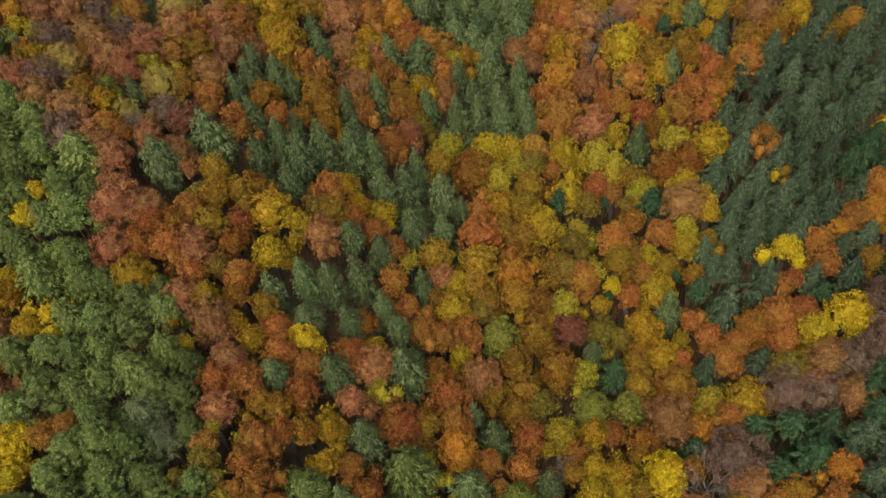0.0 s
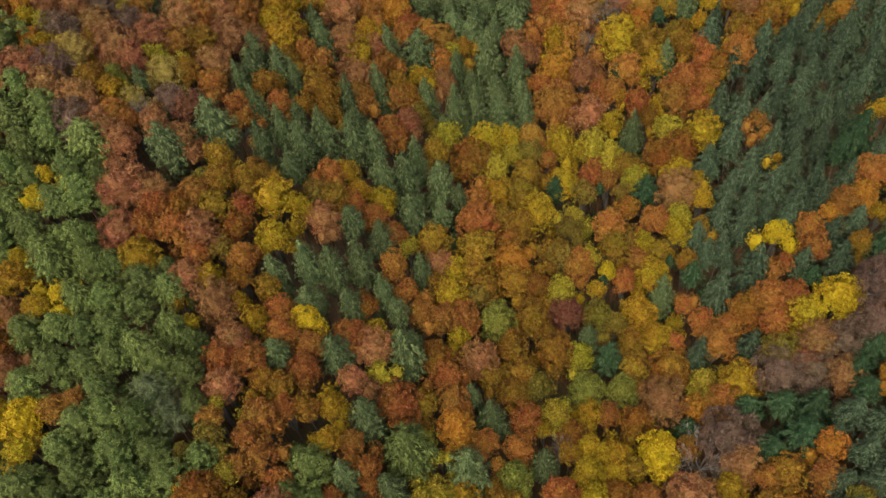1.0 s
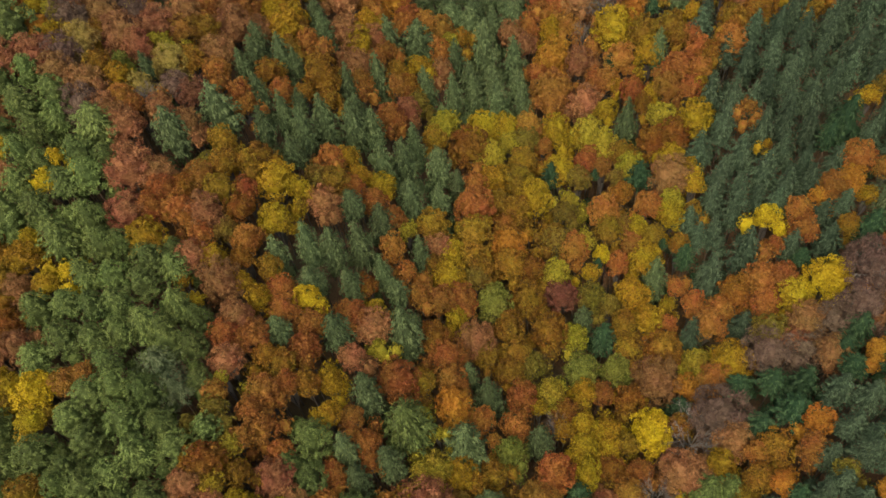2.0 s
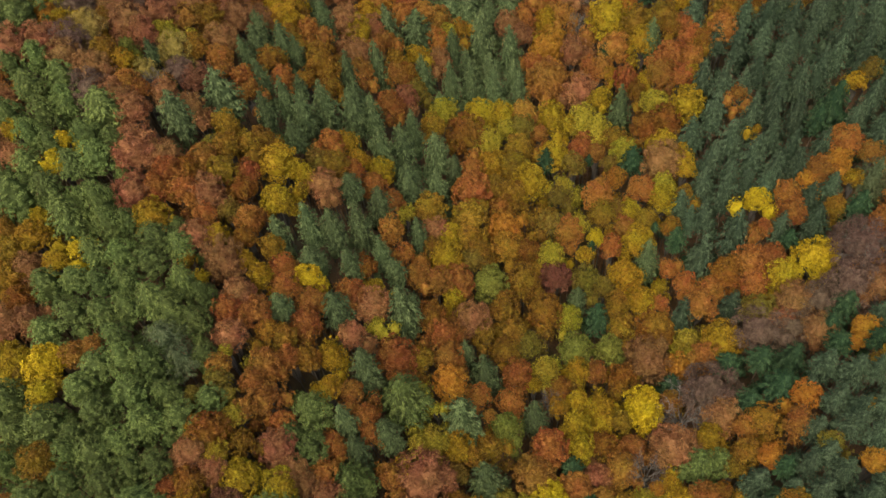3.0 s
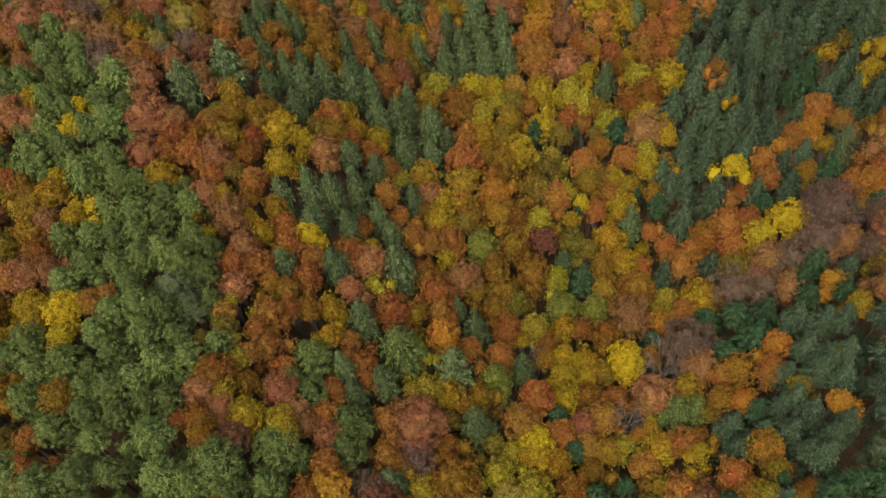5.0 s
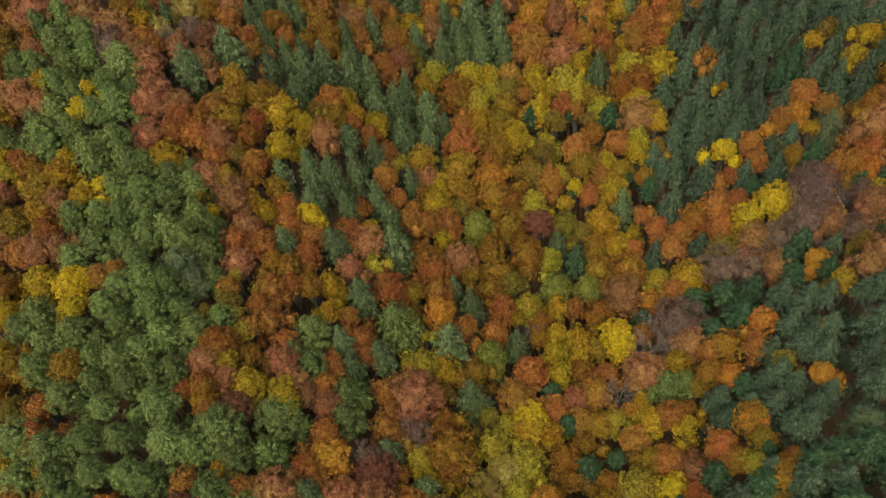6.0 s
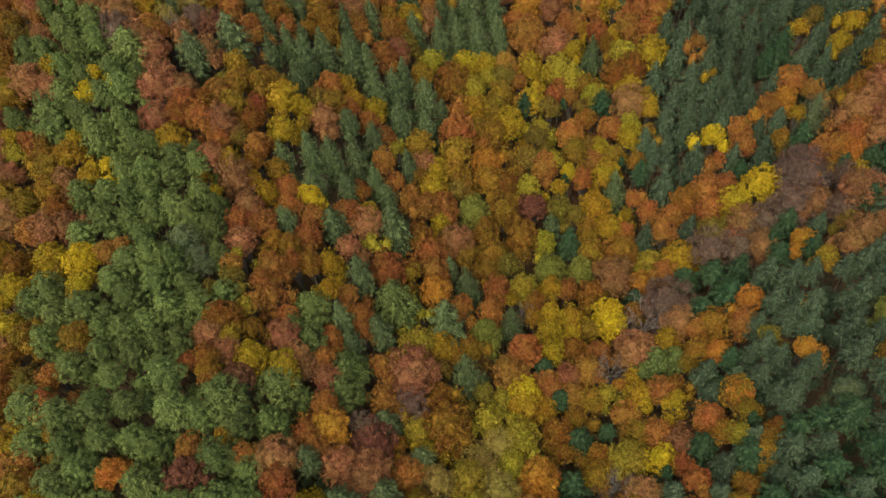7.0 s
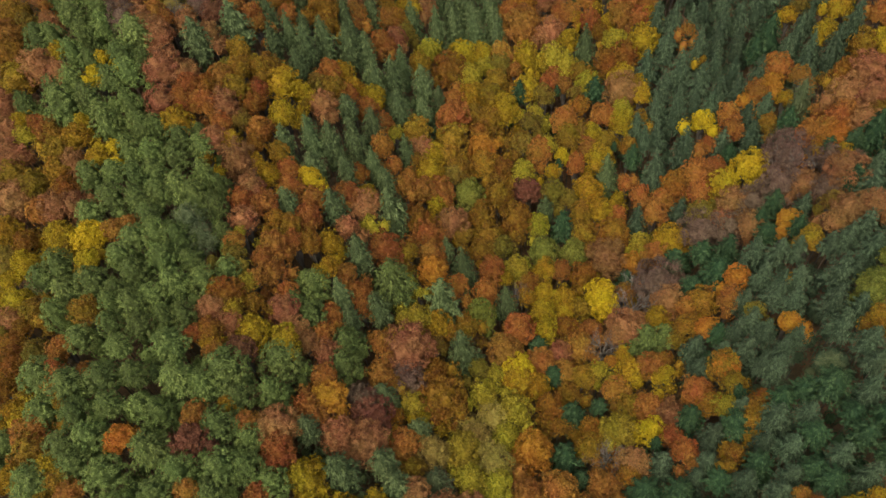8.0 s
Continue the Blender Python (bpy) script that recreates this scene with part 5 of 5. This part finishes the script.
plant("r", -15.1, 77.3, 25.5, 6.2, 8)
plant("r", -11.3, 77.4, 22.9, 9.2, 9.7)
plant("r", 57.4, 78, 15.8, 7.8, 8.1)
plant("r", -60.4, 78.4, 56, 5.4, 7.5)
plant("r", -7.1, 78.8, 20.7, 9, 9.5)
plant("r", 49.2, 79, 13, 6.1, 6.4)
plant("r", -56, 79.1, 54.1, 6.8, 9.1)
plant("r", 83.7, 80.4, 31.4, 7.8, 8.2)
plant("r", 43.5, 81, 12.5, 6, 7.4)
plant("r", -17.4, 81.6, 28.1, 4.7, 6.6)
plant("r", 80.7, 81.7, 29.7, 7.3, 7.6)
plant("r", 61.2, 81.9, 19, 7.7, 8.1)
plant("r", 87.4, 82.4, 33.7, 9.4, 9.8)
plant("r", 57.5, 82.5, 17.5, 9, 9.5)
plant("r", -59.2, 82.5, 56.6, 6.8, 7.1)
plant("r", 40.3, 83.7, 13.9, 4.6, 6.5)
plant("r", -20.4, 85.8, 31.1, 6.8, 9.5)
plant("r", -53.4, 86.9, 54.8, 6.9, 7.6)
plant("r", -46.2, 87, 50.5, 5.7, 6)
plant("r", 60.7, 88.3, 21.4, 4.5, 6.3)
plant("r", 28.1, 89, 16.7, 5.6, 7.9)
plant("r", 66.3, 90.1, 24.6, 6.6, 9.2)
plant("r", -98.3, 92.3, 66.7, 7.5, 7.9)
plant("r", 19, 92.5, 18.7, 7.6, 10.6)
plant("r", -105, 93, 66.5, 6.2, 6.8)
plant("r", 31.7, 93, 18.7, 6.6, 6.9)
plant("r", -20.3, 93.1, 32.2, 6.3, 6.7)
plant("r", 65.8, 94.3, 26.1, 6.3, 6.6)
plant("r", -23.8, 95.6, 35.3, 6.3, 7.6)
plant("r", -28.2, 96.8, 39, 6.3, 6.6)
plant("r", 72.7, 96.8, 30, 7.7, 8.1)
plant("r", 82, 96.8, 34.3, 6.1, 6.4)
plant("r", -91.3, 98.5, 69.1, 3.4, 4.8)
plant("r", -65.5, 98.5, 63.2, 4.3, 6)
plant("r", -105, 99, 69.2, 6.7, 8.4)
plant("r", -68.6, 99.6, 64.7, 5.7, 5.9)
plant("r", 26, 100.8, 21.5, 9, 9.4)
plant("r", 36.4, 101, 22.2, 8.3, 8.7)
plant("r", 78.1, 101, 34, 8.9, 9.3)
plant("r", -32.5, 101.9, 42.8, 6.3, 6.6)
plant("r", -2.8, 101.9, 24.1, 11.3, 11.8)
plant("r", 98.5, 102.5, 46.9, 5, 5.9)
plant("r", -102, 103.5, 70.4, 6.5, 7.1)
plant("r", -48.3, 106.5, 54.3, 3.8, 5.3)
plant("r", -2.8, 108, 24.7, 6.9, 7.2)
plant("r", 99, 108, 49.3, 6.3, 7.3)
plant("r", -50.1, 110.1, 55.4, 4.7, 5.9)
plant("r", 27.1, 111.8, 23.9, 5.6, 6.6)
plant("r", 24, 114.1, 23.9, 8, 8.4)
plant("r", -54.6, 114.4, 57.8, 6.2, 6.5)
plant("r", -42.9, 115.3, 50.6, 6.4, 6.7)
plant("r", 59.6, 117.8, 35.1, 4.4, 4.6)
plant("r", 14.2, 120.1, 23.9, 5.1, 5.4)
plant("r", -21.4, 121.2, 35.3, 8.6, 9)
plant("r", -63, 123.6, 61.4, 7.8, 8.2)
plant("r", -96, 124.5, 74, 6.2, 7.8)
plant("r", 48.7, 126.6, 33.7, 6.9, 7.8)
plant("r", 11.1, 127, 24.6, 8, 8.4)
plant("r", -28.5, 127.1, 40.7, 6.9, 9.7)
plant("r", 44.4, 128.6, 32.5, 8.7, 11)
plant("r", -97.5, 130.5, 74.5, 6.5, 7.2)
plant("r", 51.3, 130.6, 36.1, 6.9, 7.3)
plant("r", 36.1, 130.6, 29.9, 7.1, 9.8)
plant("r", -20.6, 131.9, 35.8, 7.2, 8.1)
plant("r", 46.9, 132.3, 34.6, 10.4, 10.9)
plant("r", -93, 133.5, 72.9, 6.5, 7.8)
plant("r", -87, 133.5, 70.7, 6.3, 7.7)
plant("r", -72, 133.5, 65.5, 7.3, 7.7)
plant("r", 58.6, 134.2, 40.6, 8.5, 8.9)
plant("r", -60.5, 134.3, 60.3, 7.5, 7.9)
plant("r", -39.9, 134.4, 48.7, 6.9, 7.6)
plant("r", -79.5, 135, 68.1, 6.5, 7.1)
plant("r", 17.5, 135.5, 26.8, 13.4, 14.1)
plant("r", 31.1, 135.5, 29.5, 7.3, 8.3)
plant("r", 51.9, 136.2, 37.9, 7, 7.4)
plant("r", 28.1, 137.5, 29.1, 5.6, 7.3)
plant("r", -84, 138, 69.6, 6.8, 8)
plant("r", -25.5, 138, 39.3, 6.4, 7.2)
plant("r", -42.1, 138.2, 50.3, 5.3, 6.2)
plant("r", -53.2, 139.2, 56.9, 8.9, 9.4)
plant("r", -76.5, 139.5, 67.1, 6.5, 7.5)
plant("r", 50.9, 140.1, 38.5, 6.1, 6.4)
plant("r", 34.8, 141.1, 32, 9.1, 9.5)
plant("r", -23, 141.7, 38.6, 5.6, 7.8)
plant("r", -72, 142.5, 65.7, 6.5, 8)
plant("r", 14.4, 142.6, 28.2, 5.7, 7)
plant("r", -10, 147.2, 33.4, 6.5, 8.8)
plant("r", -19, 152.3, 38.5, 7.6, 7.9)
plant("r", -9.5, 154.6, 35.2, 7.7, 8.5)
plant("r", -13.8, 155.1, 37, 7.7, 8)
plant("r", 22.9, 155.3, 32.7, 7.7, 8.6)
plant("r", -18.1, 155.7, 38.9, 8.4, 8.9)
plant("r", 13.1, 156.2, 32, 7.8, 10.7)
plant("r", 51, 157.5, 42.8, 6.5, 8)
plant("r", 41.2, 157.7, 38.9, 8.6, 9.1)
plant("r", -28, 157.7, 44.1, 8.7, 9.1)
plant("r", 46.5, 160.5, 41.6, 6.7, 7.3)
plant("r", 21.3, 163.5, 35, 9, 9.5)
plant("r", 16.4, 165.1, 35, 8, 8.4)
plant("t", 3.1, 12.1, 9.7, 8.4, 8.8)
plant("t", -8.9, 13, 14.5, 7.1, 10)
plant("t", -0.2, 18.4, 9.9, 6, 8.4)
plant("t", 3.5, 22.8, 8.3, 7.6, 8)
plant("t", -65.8, 103.7, 63.8, 4.4, 5.8)
plant("t", -62.6, 113, 62.2, 7.2, 7.5)
plant("t", -77.9, 113.1, 68.6, 7.3, 7.6)
plant("t", -65, 138.1, 62.7, 8.4, 8.8)
plant("t", -66, 144, 63.3, 6.5, 8.2)
plant("t", -61.5, 147, 61.6, 6.4, 7.4)
plant("t", -57, 150, 59.4, 6.2, 7.1)
plant("t", -52.5, 151.5, 57.3, 6.6, 7.3)
plant("t", -48, 154.5, 55.2, 6.6, 7.5)
plant("t", -43.5, 157.5, 53.1, 6.1, 7.1)
plant("t", -39, 159, 50.5, 6.5, 7.3)
plant("t", -34.5, 162, 48.5, 6.7, 7.5)
plant("t", -30, 165, 46.7, 6.2, 7.5)
plant("t", -25.5, 168, 45.2, 6.6, 8.2)
plant("v", 78.1, 35, 31.9, 6.6, 6.9)
plant("v", 80.1, 37.5, 33.3, 5.3, 5.5)
plant("v", 84, 40.5, 35.2, 6.4, 7.4)
plant("v", 1.9, 48.1, 11.6, 7.5, 10.5)
plant("v", 18, 67.4, 8.2, 9.1, 9.5)
plant("v", 25.6, 67.7, 7.1, 7.6, 8.8)
plant("v", 0.2, 79.7, 17.5, 8.9, 10.1)
plant("v", -70.1, 108.9, 65.9, 3.5, 4.9)
plant("w", 27.1, 14.2, 5.3, 7.4, 7.8)
plant("w", 29.5, 40.3, 5, 6.1, 8.5)
plant("w", 38.4, 51.5, 6.9, 9.6, 10.1)
plant("w", 11.7, 55.2, 8.2, 4.3, 4.7)
plant("w", 76.8, 77, 26.6, 9.2, 9.7)
plant("w", -64.1, 101.5, 62.8, 3.6, 5)
plant("w", 26.8, 152.2, 32.6, 4.7, 6.6)
plant("w", 32.6, 157.5, 35.7, 7.1, 9.9)
plant("y", 63, -6, 28.6, 6.6, 7.2)
plant("y", -79.5, -4.5, 43, 5.9, 7.1)
plant("y", 66.6, -3.7, 30.6, 3.1, 3.3)
plant("y", -27, -3, 27.9, 6.1, 6.8)
plant("y", -75.9, -1.5, 44, 5.6, 7.1)
plant("y", -22.5, -1.5, 25.2, 6.1, 6.9)
plant("y", -18, 0, 22.3, 6, 6.9)
plant("y", -70, 0.9, 44.7, 4.8, 5)
plant("y", -30.1, 3, 29.6, 9.3, 9.8)
plant("y", -77.7, 10, 44.5, 3.9, 4.8)
plant("y", -80.2, 11.5, 43.7, 5.1, 6.2)
plant("y", -43.8, 13.5, 38.7, 3.9, 4.1)
plant("y", -11, 19.7, 15, 4.5, 4.7)
plant("y", -48, 25, 41.7, 4.3, 4.5)
plant("y", -36.4, 28.5, 34, 9.2, 9.6)
plant("y", -41.7, 29.5, 37.9, 7.4, 7.8)
plant("y", 41.4, 31.6, 8.6, 5.4, 5.7)
plant("y", 13.7, 31.9, 5.6, 6.5, 7.5)
plant("y", 9.7, 32.9, 6.7, 10.1, 10.6)
plant("y", -87.2, 33.8, 45.6, 6.6, 6.9)
plant("y", 34.9, 33.9, 5.9, 8, 8.4)
plant("y", -94.5, 34.5, 44.9, 6.7, 7.8)
plant("y", -18.3, 35, 21, 2.5, 3.5)
plant("y", -48.7, 36.4, 43.3, 4.5, 4.7)
plant("y", 33.5, 38, 5.7, 4.3, 6.1)
plant("y", -90.1, 38.1, 46.6, 4.8, 5.1)
plant("y", -73.1, 40.8, 49.1, 5.6, 5.9)
plant("y", -87, 41.3, 47.6, 6.2, 7.7)
plant("y", -7.8, 42.4, 15.7, 7.5, 8.5)
plant("y", 42.2, 45.3, 8.9, 7.1, 7.5)
plant("y", 17, 45.7, 5.9, 7, 9.9)
plant("y", -80.5, 46.9, 49.7, 7, 7.3)
plant("y", -30.2, 47.9, 32.1, 5.8, 6.1)
plant("y", -97.5, 48, 48.9, 6.1, 7.1)
plant("y", -92.4, 48.9, 49.6, 6.9, 7.5)
plant("y", 16.5, 51, 6.1, 6.7, 8.4)
plant("y", 22.1, 51.1, 5.4, 5.2, 6.4)
plant("y", -29.9, 53.9, 32.5, 6, 8.3)
plant("y", 13, 54.1, 7.7, 4.6, 6.5)
plant("y", 20.7, 54.7, 5.8, 5.2, 7.3)
plant("y", 22.2, 54.7, 5.6, 6.7, 9.4)
plant("y", 17.3, 55.8, 6.5, 6.1, 8.6)
plant("y", 8.3, 58.5, 9.9, 3.5, 4.9)
plant("y", 18.2, 63, 7.2, 6.3, 8.8)
plant("y", -51.4, 63.1, 48.2, 3.2, 4.5)
plant("y", -75.5, 63.2, 55.1, 5.1, 5.4)
plant("y", -42.7, 66.4, 43, 5.4, 7.6)
plant("y", -53.9, 66.6, 50, 2.3, 3.2)
plant("y", 48.9, 67, 9.9, 10.9, 11.5)
plant("y", -80.3, 67.7, 56.7, 7.1, 7.5)
plant("y", -45.4, 68.8, 45.2, 4.2, 5.5)
plant("y", -79.4, 71.2, 58.1, 3.5, 4.9)
plant("y", -23.2, 71.6, 30.2, 4.5, 4.7)
plant("y", -50.8, 72.2, 49.1, 5.4, 5.7)
plant("y", -60.4, 72.6, 54.3, 8.3, 8.8)
plant("y", -94, 72.9, 58.1, 4.4, 4.6)
plant("y", 85.5, 73, 32.2, 3.7, 5.1)
plant("y", -7.8, 74.5, 20.2, 4.7, 6.6)
plant("y", 62.7, 77.9, 18.4, 8.8, 9.3)
plant("y", 33.7, 77.9, 10.6, 8.3, 8.8)
plant("y", 38.1, 80.7, 12.1, 3.4, 4.7)
plant("y", 30.7, 83.1, 13.5, 9.3, 9.8)
plant("y", -41.1, 83.1, 45.9, 7.7, 8.1)
plant("y", -9.2, 83.3, 22.8, 8.8, 9.2)
plant("y", -86.7, 87.3, 64.9, 4.4, 5.6)
plant("y", 22.1, 87.5, 16.2, 4.4, 6.1)
plant("y", -8.7, 89.3, 23.8, 7.1, 7.6)
plant("y", 34.2, 89.9, 17.1, 9.4, 9.9)
plant("y", -41.6, 90.8, 48.3, 9.5, 10)
plant("y", -37.6, 91.2, 45.4, 6, 7)
plant("y", 78.2, 92.8, 31, 4.6, 4.9)
plant("y", 32.8, 96.2, 20.1, 6.6, 7)
plant("y", 97.4, 96.7, 44.1, 4.7, 6)
plant("y", 40.6, 98.4, 21.7, 8.2, 8.6)
plant("y", -26.9, 100.4, 38.2, 5.4, 7.5)
plant("y", -22.5, 100.5, 34.4, 6.6, 8)
plant("y", -29.7, 103.3, 40.6, 5.8, 6.5)
plant("y", 46.3, 104.1, 25.1, 6, 6.3)
plant("y", -69.9, 104.7, 65.8, 4.9, 5.6)
plant("y", 10.6, 104.7, 22.6, 10.7, 11.3)
plant("y", 88.5, 105, 40.9, 6, 6.7)
plant("y", 91.6, 108.5, 44.8, 4.9, 5.2)
plant("y", 62, 108.8, 31.6, 2.2, 3)
plant("y", 46.1, 108.9, 26.8, 3.5, 4.3)
plant("y", 2.1, 109.9, 23.8, 9.9, 10.4)
plant("y", 42.4, 111.9, 26.9, 6.8, 7.1)
plant("y", 81.8, 111.9, 40.9, 4.8, 5)
plant("y", 17.3, 112.3, 23.4, 8.3, 9.4)
plant("y", -83.7, 114.4, 70.6, 3.4, 4.5)
plant("y", 48.6, 118.8, 31.2, 10, 11.8)
plant("y", -88.8, 121.2, 72, 3.9, 4.6)
plant("y", 21.8, 121.2, 24.6, 5.4, 7.3)
plant("y", 17.6, 124.2, 24.6, 8.6, 10.9)
plant("y", -0.3, 126.4, 25.8, 9.4, 9.8)
plant("y", 50.7, 126.6, 34.5, 4.3, 4.8)
plant("y", 5.5, 126.8, 24.9, 8, 8.4)
plant("y", 29.4, 127.5, 27.1, 6.8, 7.5)
plant("y", 40.3, 128.8, 31, 4, 5.6)
plant("y", 32.6, 134, 29.6, 4.5, 4.7)
plant("y", -44.9, 136.3, 51.9, 10.1, 10.6)
plant("y", 41.5, 140, 34.4, 8.6, 9.3)
plant("y", -48.1, 140.1, 54, 5.7, 6)
plant("y", -15.4, 140.9, 34.4, 6, 6.3)
plant("y", 69, 141, 48.4, 6.8, 7.2)
plant("y", -43.7, 141, 51.5, 7.7, 8)
plant("y", -30.1, 142.4, 43, 7.9, 8.3)
plant("y", -57, 144, 59, 6.2, 7.5)
plant("y", -52.8, 145, 57.2, 4.3, 4.5)
plant("y", 72, 145.5, 51.2, 6.8, 8.4)
plant("y", 51.9, 145.9, 40.6, 4.7, 6.5)
plant("y", -46.6, 147.5, 53.8, 9.6, 10.1)
plant("y", -27.8, 149.1, 42.5, 7.4, 7.8)
plant("y", 54.8, 149.8, 43.1, 5.1, 6)
plant("y", 34.4, 150.1, 34.3, 12.8, 13.5)
plant("y", 60, 153, 46.4, 6.3, 7.4)
plant("y", 18.7, 154.5, 31.8, 7, 9.8)
plant("y", 55.5, 154.5, 44.4, 5.9, 6.8)
plant("y", 18, 167.5, 35.9, 7, 7.4)
plant("y", 15, 172.5, 36.9, 6.7, 8.2)
plant("y", 21, 172.5, 37.5, 6, 6.9)
# trees end


# ---- undergrowth and the woods around ----
def small_crown(seed, n, rings=7, seg=10, leaf=0.24):
    """A plain low crown: hull and leaves, for plants that nobody could count."""
    rng = np.random.default_rng(seed)
    hv, hf = lump_ball(rings, seg)
    hv = hv * rng.uniform(0.48, 0.68, (len(hv), 1))
    td = unit(ball_points(rng, n, -0.4) + rng.normal(0, 0.1, (n, 3)))
    v, f = clump_leaves(rng, td * rng.uniform(0.6, 0.78, (n, 1)), td, np.full(n, 0.24), 8, leaf, leaf * 0.36)
    return np.concatenate([hv, v]), hf + [tuple(int(k) + len(hv) for k in q) for q in f]


def woods(name, label, spots, crowns):
    """Joins a crown at each spot (key, x, y, z, half, up) into one mesh, and a stem under it."""
    rng = random.Random(17)
    keys = sorted({p[0] for p in spots})
    verts, faces, slots, n = [], [], [], 0
    for key, x, y, z, half, up in spots:
        v, f = rng.choice(crowns)
        a = rng.uniform(0, 6.28)
        turned = np.stack([v[:, 0] * math.cos(a) - v[:, 1] * math.sin(a), v[:, 0] * math.sin(a) + v[:, 1] * math.cos(a), v[:, 2]], -1)
        verts.append(turned * (half, half, up) + (x, y, z))
        faces += [tuple(k + n for k in q) for q in f]
        slots += [keys.index(key)] * len(f)
        n += len(v)
        foot = float(ground_z(x, y)) - 0.3
        pv, pf = prism((x, y, foot), (x, y, z), 0.05 * half + 0.05, 0.03)
        verts.append(pv)
        faces += [tuple(k + n for k in q) for q in pf]
        slots += [len(keys)] * len(pf)
        n += len(pv)
    me = mesh_of(name, np.concatenate(verts), faces, [MATS[k] for k in keys] + [BARK], slots)
    tagged(new(name, me), label, "vegetation", kind="stuff")


def strew():
    """Spots between the trees, and a belt of woods round them."""
    rng = random.Random(23)
    spots = np.array([(x, y, half) for _, x, y, _, half in PLANTED])
    low, belt, rim = [], [], []
    for gx in np.arange(-190, 200, 2.9):
        for gy in np.arange(-110, 270, 2.9):
            x, y = gx + rng.uniform(-1.2, 1.2), gy + rng.uniform(-1.2, 1.2)
            d = np.hypot(spots[:, 0] - x, spots[:, 1] - y)
            k = int(d.argmin())
            key, _, _, z, half = PLANTED[k]
            key = {"w": "r", "U": "P"}.get(key, key)
            if d[k] < 0.5 * half or d[k] > 80:
                continue
            foot = float(ground_z(x, y))
            if d[k] < 7.0:
                h = rng.uniform(1.5, 2.3) if d[k] < 4.4 else rng.uniform(2.0, 2.8)
                deep = rng.uniform(0.35, 0.55) if key in "QSFL" else rng.uniform(0.6, 0.82) if key == "P" else rng.uniform(0.74, 0.95)
                low.append((key, x, y, foot + (z - foot) * deep, h, h * 1.6))
            elif d[k] < 22 and rng.random() < 0.5:
                h = rng.uniform(2.0, 3.0)
                belt.append((key, x, y, foot + STAND * rng.uniform(0.48, 0.62), h, STAND * rng.uniform(0.38, 0.48)))
            elif d[k] >= 22 and rng.random() < 0.42:
                h = rng.uniform(3.0, 4.4)
                key = rng.choice("PSrrobyg") if rng.random() < 0.5 else key
                rim.append((key, x, y, foot + STAND * rng.uniform(0.75, 0.98), h, h * (1.9 if key in "UPQSFL" else 1.4)))
    return low, belt, rim


LOW, BELT, RIM = strew()
woods("undergrowth", "young trees and shrubs in autumn colours between the trunks", LOW, [small_crown(201 + k, 20, 5, 8, 0.18) for k in range(3)])
woods("near_woods", "mixed autumn woods beside the valley trees", BELT, [small_crown(211 + k, 16, 5, 8, 0.22) for k in range(3)])
woods("far_woods", "mixed autumn woods on the slopes around", RIM, [small_crown(221 + k, 9, 5, 8, 0.24) for k in range(3)])
